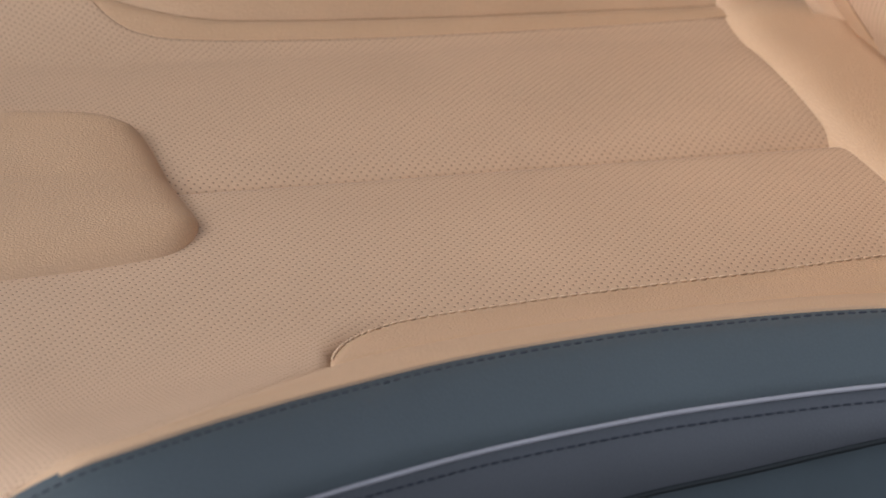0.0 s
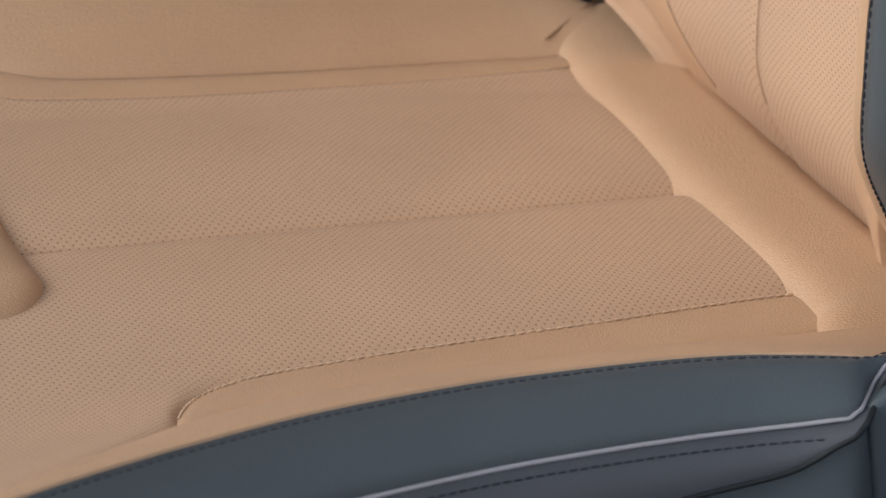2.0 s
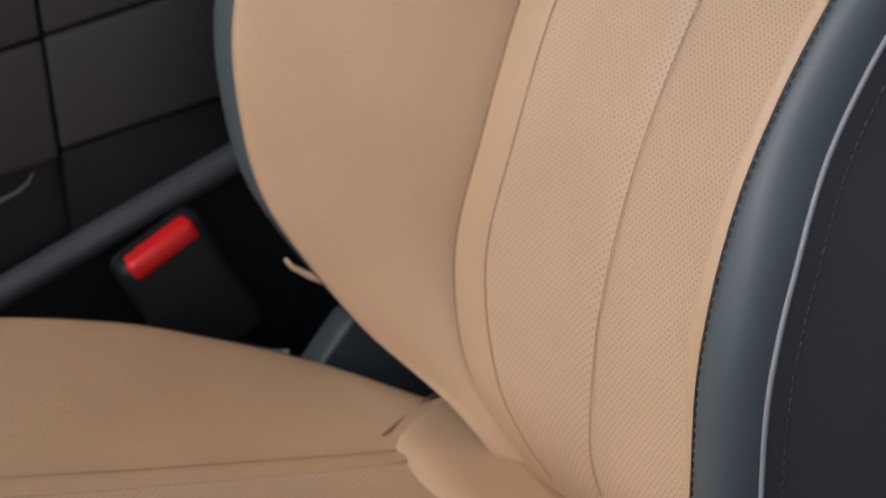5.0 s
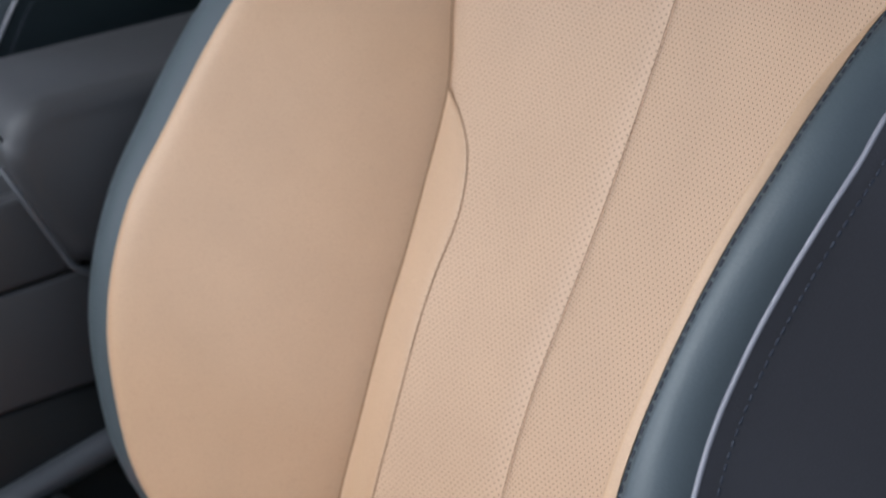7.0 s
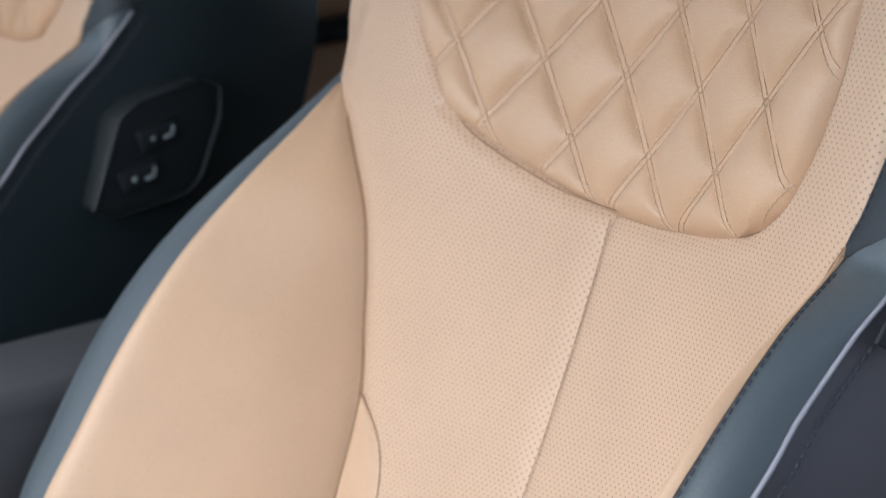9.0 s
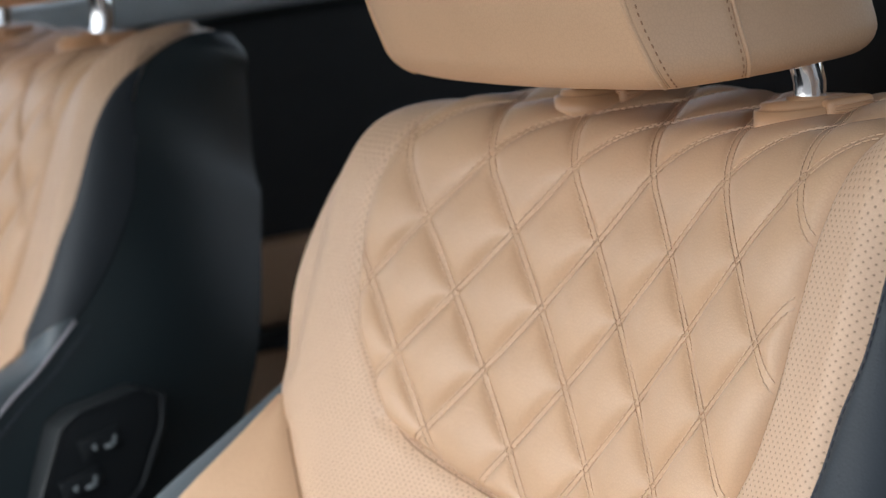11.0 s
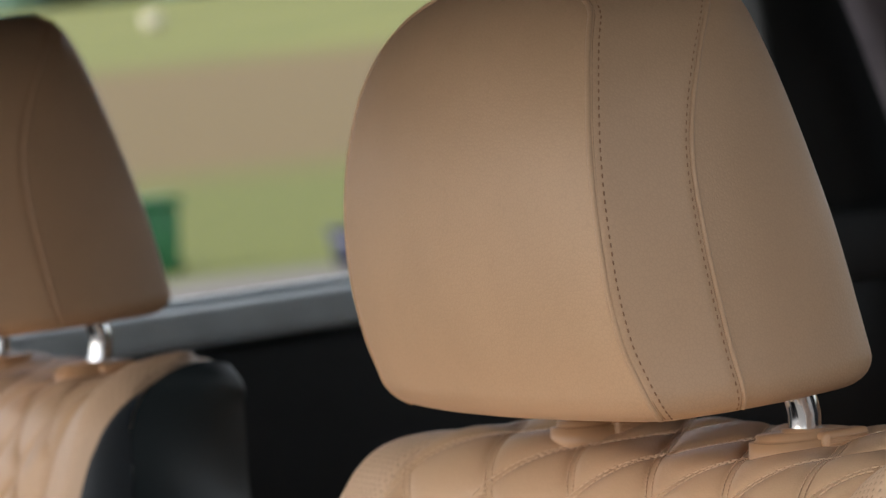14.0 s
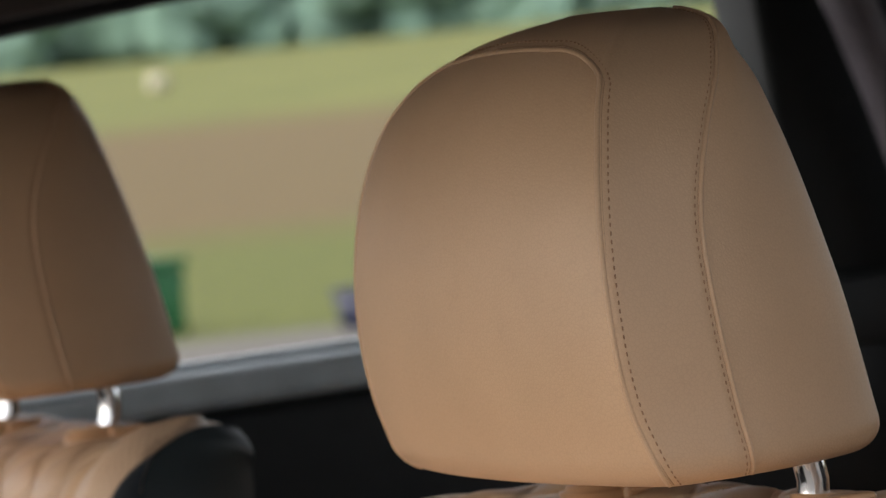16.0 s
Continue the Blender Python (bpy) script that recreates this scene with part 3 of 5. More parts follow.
    def roll_height(s, y):
        """A low pillow over the cushion's rear edge; it sinks into the near bolster."""
        d = roll_front(min(y, 0.174)) + 0.001 - s
        lift = -0.006 + 0.0135 * (1 - math.exp(-max(d, 0.0) / 0.0055)) + 0.02 * max(d, 0.0) - 0.012 * smooth((d - 0.050) / 0.03)
        base = cushion_height(max(s, -0.03), y) * (0.55 + 0.45 * smooth((abs(y) - 0.08) / 0.06))
        return base + lift * (1 - smooth((-y - 0.150) / 0.035)) - 0.004 * smooth((-y - 0.155) / 0.03) - 0.0045 * smooth((y - 0.12) / 0.03)

    panel("cushion_roll", seat, TAN, lambda y: (roll_front(y), y), lambda y: (roll_front(y) - 0.085, y + 0.050 * smooth((y - 0.04) / 0.118)), cushion_point, roll_height,
          80, 56, us=(-0.205, 0.158), pinch=(0.3, 0, 0, 0.9), depth=0.004, reach=0.004, label="plain tan leather roll at the back of the cushion")

    seam(seat, [(roll_front(0.158) - 0.085 * t, 0.1583 + 0.050 * t) for t in steps(0.0, 0.5, 20)], cushion_point, cushion_height, 0.0023, 0.0006)

    # folded flap behind the cushion's near corner, edged with dark piping
    flap_top = table((-0.0500, 0.0180), (-0.0470, 0.0235), (-0.0434, 0.0295), (-0.0382, 0.0322), (-0.0306, 0.0326), (-0.0232, 0.0308), (-0.0113, 0.0257), (0.01, 0.015))
    verts, faces = [], []
    xs = [-0.0505 + 0.0605 * k / 30 for k in range(31)]
    for x in xs:
        for j in range(9):
            t = j / 8
            verts.append((x - 0.003 * t, -0.2575 - 0.010 * math.sin(t * math.pi / 2), Z0 + flap_top(x) - 0.016 * t))
    for i in range(30):
        for j in range(8):
            faces.append((i * 9 + j, i * 9 + j + 1, (i + 1) * 9 + j + 1, (i + 1) * 9 + j))
    flap = raw_part("corner_flap", verts, faces, TAN, seat, "folded tan leather flap at the cushion corner")
    part("piping", tube([(x, -0.2588, Z0 + flap_top(x) + 0.0004) for x in xs], 0.0017, 8), BLUE_THREAD, flap, "dark blue edge piping")
    stitching("stitching", [[(x - 0.001, -0.2636, Z0 + flap_top(x) - 0.0055) for x in xs]], BROWN_THREAD, flap, radius=0.0005)
    lip = [(-0.021, -0.2305, Z0 + 0.062), (-0.0189, -0.231, Z0 + 0.0583), (-0.0121, -0.233, Z0 + 0.0464), (-0.0080, -0.234, Z0 + 0.0415), (-0.0023, -0.236, Z0 + 0.0375), (0.006, -0.240, Z0 + 0.0345), (0.03, -0.247, Z0 + 0.03)]
    lower_lip = part("back_lip", tube(lip, lambda t: 0.0007 + 0.0022 * smooth(t * 1.6), 10), TAN, seat, "pink-tan leather lip under the backrest")
    part("clip", box((0.020, 0.006, 0.009), (0.012, -0.2462, Z0 + 0.0325), 0.002), GREY_PLASTIC, lower_lip, "dark grey trim clip")

    # raised pad at the front of the cushion
    pad_w = table((0.3290, 0.0), (0.3296, 0.030), (0.333, 0.050), (0.340, 0.066), (0.352, 0.078), (0.378, 0.085), (0.41, 0.089), (0.50, 0.094))

    def pad_height(s, y):
        w = max(pad_w(s), 1e-4)
        inside = min(w - abs(y + 0.004), (s - 0.3288) * 1.4)
        return cushion_height(s, y) + 0.013 * (1 - math.exp(-max(inside, 0) / 0.014)) - 0.0025

    panel("thigh_pad", seat, TAN, lambda s: (s, -0.004 - pad_w(s)), lambda s: (s, -0.004 + pad_w(s)), cushion_point, pad_height,
          70, 50, us=(0.329, 0.50), pinch=(1.3, 0.9, 1.0, 0), depth=0.006, reach=0.004, label="smooth grained leather thigh pad")


    # backrest
    for sgn in (-1, 1):
        panel("back_insert", seat, TAN_PERF, lambda v: (v, CENTRE(v)), lambda v: (v, sgn * back_limit(v, sgn)), back_point, insert_height,
              260, 90, us=(-0.05, 0.70), pinch=(1, 0.8, 0, 0), depth=0.0035, reach=0.007, label="perforated tan leather backrest insert")
        strip_w = table((-0.02, 0.036), (0.02, 0.038), (0.045, 0.039), (0.07, 0.037), (0.113, 0.033), (0.172, 0.033), (0.225, 0.034), (0.26, 0.040), (0.285, 0.034), (0.30, 0.021), (0.314, 0.001))

        def strip_height(v, y):
            return back_height(v, y) + 0.0010

        panel("back_strip", seat, TAN_SMOOTH, lambda v: (v, sgn * (back_seam(v, sgn) - strip_w(v))), lambda v: (v, sgn * back_seam(v, sgn)), back_point, strip_height,
              60, 12, us=(-0.02, 0.313), pinch=(1, 1.4, 0, 0), depth=0.0022, reach=0.003, label="plain tan leather strip along the bolster")

        seam(seat, [(v, sgn * (back_seam(v, sgn) - strip_w(v) + 0.0003)) for v in steps(0.0 if sgn > 0 else 0.09, 0.313, 70)], back_point, back_height, 0.0002, 0.0004)
        seam(seat, [(v, sgn * back_seam(v, sgn)) for v in steps(0.0 if sgn > 0 else 0.09, 0.44, 90)], back_point, back_height, -0.0014, 0.00035)
        verts, faces, uvs = [], [], []
        rows = [-0.045 + 0.501 * t if sgn > 0 else -0.01 + 0.446 * t for t in spaced(84, 0.2)]
        cols = spaced(28, 0.5)
        m = len(cols)
        for v in rows:
            for t in cols:
                y, h = bolster_profile(v, t, sgn)
                tuck = 0.02 * smooth((0.035 - v) / 0.04) * (1 - t * t) if sgn < 0 else 0.0
                verts.append(back_point(v, y, h - tuck - ((0.004 if sgn > 0 or v < 0.36 else 0.0005) * math.exp(-((t / 0.05) ** 1.5)) + (0.005 * math.exp(-((t / 0.16) ** 1.5)) * smooth((v - 0.04) / 0.05) if sgn > 0 else 0.0)) - 0.002 * math.exp(-(((1 - t) / 0.04) ** 1.5))))
                uvs.append((v, y))
        for i in range(len(rows) - 1):
            for j in range(m - 1):
                f = (i * m + j, i * m + j + 1, (i + 1) * m + j + 1, (i + 1) * m + j)
                faces.append(f if sgn > 0 else tuple(reversed(f)))
        raw_part("back_bolster", verts, faces, TAN_SMOOTH, seat, "", uvs)

        # dark outer side: band, piping, shoulder panel, side panel to the rear shell
        top_v = 0.478 if sgn > 0 else 0.4352

        def band_start(v):
            return back_edge(v, sgn) if v < top_v else (shoulder(v, sgn), back_height(v, shoulder(v, sgn)) + 0.002)

        top_y = table((0.37, 0.267), (0.408, 0.2635), (0.43, 0.2625), (0.46, 0.2605), (0.50, 0.258), (0.54, 0.255), (0.58, 0.250), (0.61, 0.243), (0.63, 0.238), (0.65, 0.230), (0.66, 0.223), (0.68, 0.20), (0.70, 0.14))
        top_h = table((0.37, 0.0605), (0.408, 0.0408), (0.428, 0.0278), (0.446, 0.0188), (0.4523, 0.0157), (0.475, 0.005), (0.50, -0.003), (0.54, -0.008), (0.58, 0.000), (0.61, 0.011), (0.63, 0.015), (0.65, 0.014), (0.67, 0.008), (0.70, 0.0))

        def band_end(v):
            """The line of the piping, carried on up the shoulder."""
            y1, h1 = band_start(min(v, top_v - 0.0001))
            if sgn > 0:
                k = (1 - 0.45 * smooth((v - 0.30) / 0.15))
                if v < top_v:
                    return y1 + (0.044 + 0.007 * smooth((v - 0.20) / 0.08)) * k, h1 - 0.020 * k
                k = 0.22 * (1 - smooth((v - 0.478) / 0.015))
                y1, h1 = band_start(v)
                return y1 + 0.046 * k - 0.001, h1 - 0.017 * k - 0.003
            k = smooth((v - 0.335) / 0.075)
            w = 0.0245 * (1 - 0.22 * smooth((v - 0.20) / 0.06)) + 0.0015 * smooth((v - 0.28) / 0.05)
            return (y1 + w) * (1 - k) + top_y(v) * k, (h1 - 0.0195 + 0.0035 * smooth((v - 0.33) / 0.07)) * (1 - k) + top_h(v) * k

        def strip_between(name, rows, mat, label, slant):
            verts, faces, uvs = [], [], []
            m = 12
            for r in rows:
                for j in range(m + 1):
                    t = j / m
                    v = r + slant(r) * t
                    y0, h0 = band_start(v)
                    y1, h1 = band_end(v)
                    verts.append(back_point(v, sgn * (y0 + (y1 - y0) * math.sin(t * math.pi / 2) - 0.001 * math.exp(-t * 15)), h0 - 0.003 * math.exp(-((t * 8) ** 2)) + (h1 - h0) * t ** 2.4))
                    uvs.append((v, t * 0.05))
            for i in range(len(rows) - 1):
                for j in range(m):
                    f = (i * (m + 1) + j, i * (m + 1) + j + 1, (i + 1) * (m + 1) + j + 1, (i + 1) * (m + 1) + j)
                    faces.append(f if sgn > 0 else tuple(reversed(f)))
            return raw_part(name, verts, faces, mat, seat, label, uvs)

        rows = [(top_v - 0.0001) * t for t in spaced(60, 0.2)]
        lean = (lambda r: 0.0) if sgn > 0 else (lambda r: 0.028 * smooth((r - 0.34) / 0.095))
        # the slanted part must keep the lower edge's own line
        plain_start = band_start

        def band_start(v):
            if v < top_v or sgn > 0:
                return plain_start(v)
            y0, h0 = plain_start(top_v - 0.0001)
            y1, h1 = plain_start(v)
            k = smooth((v - top_v) / 0.012)
            return y0 * (1 - k) + y1 * k, h0 * (1 - k) + h1 * k

        strip_between("back_side_band", rows, NAVY, "dark slate leather side band", lean)
        if sgn < 0:
            strip_between("shoulder_panel", [top_v + 0.0002 + (0.6998 - top_v) * t for t in spaced(40, 0.2)], CHARCOAL, "charcoal leather shoulder panel", lambda r: 0.028 * (1 - smooth((r - top_v) / 0.12)))
        piped = [0.01 + 0.45 * t for t in spaced(70, 0.2)] if sgn < 0 else rows
        pipe = [back_point(v, sgn * (band_end(v)[0] + 0.0005), band_end(v)[1] - 0.0005) for v in piped]
        part("piping", tube(pipe, 0.0011, 8), GREY_PIPE, seat, "pale grey piping")
        if sgn < 0:
            stitching("stitching", [[back_point(v, sgn * (band_start(v)[0] + 0.0056), band_start(v)[1] + 0.0002) for v in rows if v < 0.432]], BLUE_THREAD, seat, radius=0.00046)
            stitching("stitching", [[back_point(v, sgn * (band_start(v)[0] + 0.004), band_start(v)[1] - 0.0004) for v in steps(0.445, 0.60, 60)]], BLUE_THREAD, seat, radius=0.00042)
            stitching("stitching", [[back_point(v, sgn * (band_end(v)[0] + 0.0032), band_end(v)[1] - 0.0088) for v in piped]], BLUE_THREAD, seat, radius=0.0007)
        verts, faces, uvs = [], [], []
        m = 12
        side_rows = [-0.02 + 0.72 * t for t in spaced(80, 0.2)]
        for v in side_rows:
            y1, h1 = band_end(max(v, 0.0))
            h1 -= 0.0008
            y2 = 0.255 - 0.055 * smooth((v - 0.45) / 0.15)
            a = Vector(back_point(v, sgn * y1, h1))
            b = Vector(back_point(min(v, 0.56), sgn * y2, -0.108)).lerp(Vector((0.322, sgn * (y2 + 0.012), Z0 + 0.552)), smooth((v - 0.56) / 0.09))
            for j in range(m + 1):
                t = j / m
                verts.append(a.lerp(b, t) + Vector((0, sgn * 0.009 * math.sin(math.pi * t), 0)))
                uvs.append((v, t * 0.15))
        for i in range(len(side_rows) - 1):
            for j in range(m):
                f = (i * (m + 1) + j, i * (m + 1) + j + 1, (i + 1) * (m + 1) + j + 1, (i + 1) * (m + 1) + j)
                faces.append(f if sgn > 0 else tuple(reversed(f)))
        raw_part("back_side_panel", verts, faces, SIDE if sgn < 0 else CHARCOAL, seat, "plum-grey leather side panel" if sgn < 0 else "charcoal leather side panel", uvs)

    seam(seat, [(v, CENTRE(v)) for v in steps(0.015, 0.424, 80)], back_point, back_height, -0.0024, 0.00022)
    # quilted upper panel
    verts, faces, uvs = [], [], []
    rows = [0.4266 + (0.70 - 0.4266) * (k / 260) ** 1.35 for k in range(261)]
    cols = spaced(330, 0.1)
    m = len(cols)
    for v in rows:
        lo, hi = QUILT_LOW(v), QUILT_HIGH(v)
        for t in cols:
            y = lo + (hi - lo) * t
            inside = min(y - lo, hi - y, (v - quilt_foot(y)) * 1.2 if v < 0.47 else 1.0)
            verts.append(back_point(v, y, quilt_height(v, y, inside, quilt_puff(v, y))))
            uvs.append((v, y))
    for i in range(len(rows) - 1):
        for j in range(m - 1):
            faces.append((i * m + j, i * m + j + 1, (i + 1) * m + j + 1, (i + 1) * m + j))
    quilt = raw_part("quilted_panel", verts, faces, TAN_SMOOTH, seat, "diamond-quilted tan leather shoulder panel", uvs)
    lines = []
    for family in (0, 1):
        for k in range(-9, 10):
            for off in (-0.0017, 0.0017):
                line = []
                for i in range(400):
                    v = 0.4256 + 0.27 * i / 399
                    c = k * CELL + off * math.sqrt(2)
                    y = (c - (v - 0.489) if family == 0 else c + (v - 0.489)) / QUILT_X + 0.003
                    inside = min(y - QUILT_LOW(v), QUILT_HIGH(v) - y, (v - quilt_foot(y)) * 1.2 if v < 0.47 else 1.0)
                    if v > 0.427 and inside > 0.0015:
                        line.append(back_point(v, y, quilt_height(v, y, inside, 0.02) + 0.00028))
                if len(line) > 20:
                    lines.append(line)
    stitching("stitching", lines, QUILT_THREAD, seat, pitch=0.0036, length=0.0030, radius=0.00036)

    # the sewn-in rim of the quilted panel, its shadow line drawn as a tube
    rim = [Vector((v, QUILT_HIGH(v))) for v in [0.4267 + 0.165 * (k / 160) ** 2.2 for k in range(161)]]
    inner = []
    for a, b in zip(rim, rim[1:]):
        d = (b - a).normalized()
        inner.append(a + Vector((d.y, -d.x)) * 0.0024)
    seam(seat, [(p.x, p.y) for p in inner], back_point, back_height, -0.0001, 0.00036)

    # hidden core, rear shell and plinth
    core = [(0.10, Z0 - 0.03), (-0.42, Z0 + 0.03), (-0.44, Z0 - 0.02), (-0.40, Z0 - 0.12), (0.08, Z0 - 0.14)]
    part("seat_base", prism(core, "y", -0.245, 0.245, 0.01), BLACK_PLASTIC, seat, "black plastic seat base")
    shell = [back_point(v, 0, h) for v, h in ((-0.08, -0.07), (0.0, -0.045), (0.10, -0.02), (0.40, -0.02), (0.565, -0.03), (0.585, -0.06), (0.575, -0.112), (0.3, -0.118), (-0.08, -0.10))]
    part("back_shell", prism([(p[0], p[2]) for p in shell], "y", -0.198, 0.198, 0.012), CHARCOAL, seat, "charcoal leather seat back")
    for x in (-0.36, 0.02):
        for y in (-0.2, 0.2):
            part("seat_foot", box((0.06, 0.04, 0.22), (x, y, Z0 - 0.22), 0.006), GREY_PLASTIC, seat)
    for y in (-0.2, 0.2):
        part("seat_rail", box((0.56, 0.05, 0.03), (-0.15, y, Z0 - 0.335), 0.006), GREY_PLASTIC, seat)
    return seat


def make_headrest():
    rest = empty("headrest", back_point(0.66, 0, -0.05))
    tagged(rest, "tan leather headrest with welted seams on chrome posts", "headrest", "headrests")
    front_x = table((0.590, 0.187), (0.61, 0.180), (0.63, 0.173), (0.66, 0.1685), (0.70, 0.169), (0.735, 0.1755), (0.762, 0.1865), (0.780, 0.203), (0.792, 0.225), (0.798, 0.25))
    seam2_x = table((0.590, 0.2325), (0.635, 0.2250), (0.678, 0.2198), (0.711, 0.2215), (0.744, 0.234), (0.772, 0.253), (0.79, 0.267), (0.798, 0.268))
    rear_x = table((0.590, 0.324), (0.609, 0.323), (0.654, 0.3145), (0.698, 0.304), (0.743, 0.294), (0.771, 0.289), (0.79, 0.283), (0.798, 0.272))
    half = table((0.590, 0.123), (0.62, 0.119), (0.68, 0.117), (0.73, 0.109), (0.76, 0.097), (0.777, 0.082), (0.789, 0.064), (0.795, 0.043), (0.798, 0.018))
    low_z, soft_r = 0.5945, 0.015
    zs = [low_z + soft_r * (1 - math.cos(k * math.pi / 20)) for k in range(10)] + [low_z + soft_r + (0.798 - low_z - soft_r) * math.sin(k * math.pi / 92) for k in range(47)]

    def ring(z):
        """x, y round the section at this height, from the front middle over the far side to the rear middle."""
        xf, x2, xr, w = front_x(z), seam2_x(z), rear_x(z), half(z)
        pts = [(xf - 0.014, 0), (xf - 0.011, 0.45 * w), (xf - 0.004, 0.8 * w), (xf + 0.002, 0.96 * w), (xf + 0.010, 1.0 * w),
               (x2 - 0.01, 1.01 * w), (x2, 1.0 * w), (x2 + 0.35 * (xr - x2), 0.95 * w), (xr - 0.012, 0.80 * w), (xr - 0.002, 0.60 * w), (xr + 0.002, 0.3 * w), (xr + 0.003, 0.0)]
        u = clamp((low_z + soft_r - z) / soft_r)
        inset = soft_r * (1 - math.sqrt(1 - u * u))
        return [(0.25 + (x - 0.25) * (1 - inset / 0.08), y * (1 - inset / 0.115)) for x, y in pts]

    def fine(z, per=5):
        pts = ring(z)
        full = [(pts[1][0], -pts[1][1])] + pts + [(pts[-2][0], -pts[-2][1])]
        out = []
        for i in range(1, len(full) - 2):
            p0, p1, p2, p3 = full[i - 1 : i + 3]
            for k in range(per):
                t = k / per
                out.append(tuple(0.5 * ((2 * p1[c]) + (p2[c] - p0[c]) * t + (2 * p0[c] - 5 * p1[c] + 4 * p2[c] - p3[c]) * t * t + (3 * p1[c] - p0[c] - 3 * p2[c] + p3[c]) * t ** 3) for c in (0, 1)))
        out.append(pts[-1])
        return out

    per = 5
    i1, i2 = 4 * per - 4, 6 * per
    top_seam = 0.7825
    levels = [fine(z) for z in zs]
    count = len(levels[0])

    def patch(name, ranges, rows, label=""):
        verts, faces = [], []
        for sgn in (1, -1):
            n = len(verts)
            m = ranges[1] - ranges[0] + 1
            for k in rows:
                for i in range(ranges[0], ranges[1] + 1):
                    x, y = levels[k][i]
                    verts.append((x, sgn * y, Z0 + zs[k]))
            for a in range(len(rows) - 1):
                for j in range(m - 1):
                    f = (n + a * m + j, n + a * m + j + 1, n + (a + 1) * m + j + 1, n + (a + 1) * m + j)
                    faces.append(f if sgn < 0 else tuple(reversed(f)))
        return verts, faces

    low = [k for k, z in enumerate(zs) if z <= top_seam]
    high = list(range(len(low) - 1, len(zs)))
    every = list(range(len(zs)))

    def weld(name, pieces, label):
        bm = bmesh.new()
        for verts, faces in pieces:
            vs = [bm.verts.new(v) for v in verts]
            for f in faces:
                try:
                    bm.faces.new([vs[i] for i in f])
                except ValueError:
                    pass
        bmesh.ops.remove_doubles(bm, verts=bm.verts, dist=0.0002)
        return part(name, bm, TAN_SMOOTH, rest, label)

    weld("front_cushion", [patch("f", (0, i1), low)], "smooth tan leather headrest front")
    weld("side_band", [patch("s", (i1, i2), low), patch("t", (0, i2), high)], "tan leather band over sides and top")
    weld("rear_cover", [patch("r", (i2, count - 1), every)], "")
    # underside
    verts = [(x, y, Z0 + zs[0]) for x, y in levels[0]] + [(x, -y, Z0 + zs[0]) for x, y in reversed(levels[0][1:-1])]
    inner = [(0.25 + (x - 0.25) * 0.8, y * 0.8, z - 0.0008) for x, y, z in verts]
    n = len(verts)
    faces = [(i, (i + 1) % n, n + (i + 1) % n, n + i) for i in range(n)] + [tuple(range(n, 2 * n))]
    bm = bmesh.new()
    vs = [bm.verts.new(v) for v in verts + inner]
    for f in faces:
        bm.faces.new([vs[i] for i in f])
    part("underside", bm, TAN_SMOOTH, rest, "")
    # welts and stitching, with brown tubes for the shade in the seams

    def skin(z, f):
        """The front surface's point at this height, f from 0 in the middle to 1 (or -1) at the side seam."""
        pts = fine(z)[: i1 + 1]
        want = abs(f) * pts[-1][1]
        for p, q in zip(pts, pts[1:]):
            if p[1] <= want <= q[1] + 1e-9:
                t = (want - p[1]) / max(q[1] - p[1], 1e-6)
                return (p[0] + (q[0] - p[0]) * t, math.copysign(want, f), Z0 + z)
        return (pts[-1][0], math.copysign(pts[-1][1], f), Z0 + z)

    def top_line(f):
        return top_seam + 0.0020 - 0.006 * f * f

    for sgn in (1, -1):
        line = [(levels[k][i2][0], sgn * levels[k][i2][1], Z0 + zs[k]) for k in range(3, len(zs) - 4)]
        part("welt", tube(line, 0.0013, 8), TAN_SMOOTH, rest)
        thread = [(x - 0.0032, y + sgn * 0.0006, z) for x, y, z in line]
        stitching("stitching", [thread], BROWN_THREAD, rest, pitch=0.0036, length=0.0019, radius=0.00038)
        seam_x = [(x - 0.0015, y + sgn * 0.0001, z) for x, y, z in line]
        part("seam", tube(seam_x, 0.00022, 6), SEAM_SHADE, rest)
        bend_f, bend_z = 0.40, 0.017
        z_end = top_line(1 - bend_f) - bend_z
        spots = [(zs[k], 1.0, 0.0) for k in low[3:] if zs[k] < z_end]
        for k in range(13):
            t = k / 12 * math.pi / 2
            spots.append((z_end + bend_z * math.sin(t), 1 - bend_f * (1 - math.cos(t)), math.sin(t)))
        n = 16
        spots += [(top_line(f), f, 1.0) for f in ((1 - bend_f) * (1 - k / n) for k in range(1, n + 1))]
        line = [skin(z, sgn * f) for z, f, up in spots]
        part("welt", tube(line, 0.0013, 8), TAN_SMOOTH, rest)
        thread = []
        for z, f, up in spots:
            x, y, top = skin(z + 0.0034 * up, sgn * f)
            thread.append(Vector((x + 0.0034 * (1 - up), y + sgn * 0.0030 * (1 - up), top + 0.0003 * up)))
        stitching("stitching", [thread], BROWN_THREAD, rest, pitch=0.0036, length=0.0019, radius=0.00038)
        part("seam", tube([Vector(p).lerp(q, 0.42) for p, q in zip(line, thread)], 0.00022, 6), SEAM_SHADE, rest)
    # posts
    for y in (-0.086, 0.086):
        pts = [(0.266, y, Z0 + 0.53), (0.2775, y, Z0 + 0.562), (0.281, y, Z0 + 0.575), (0.282, y, Z0 + 0.586), (0.280, y, Z0 + 0.596), (0.274, y, Z0 + 0.606), (0.264, y, Z0 + 0.615)]
        part("post", tube(pts, 0.0072, 14), CHROME, rest, "chrome post")
    return rest


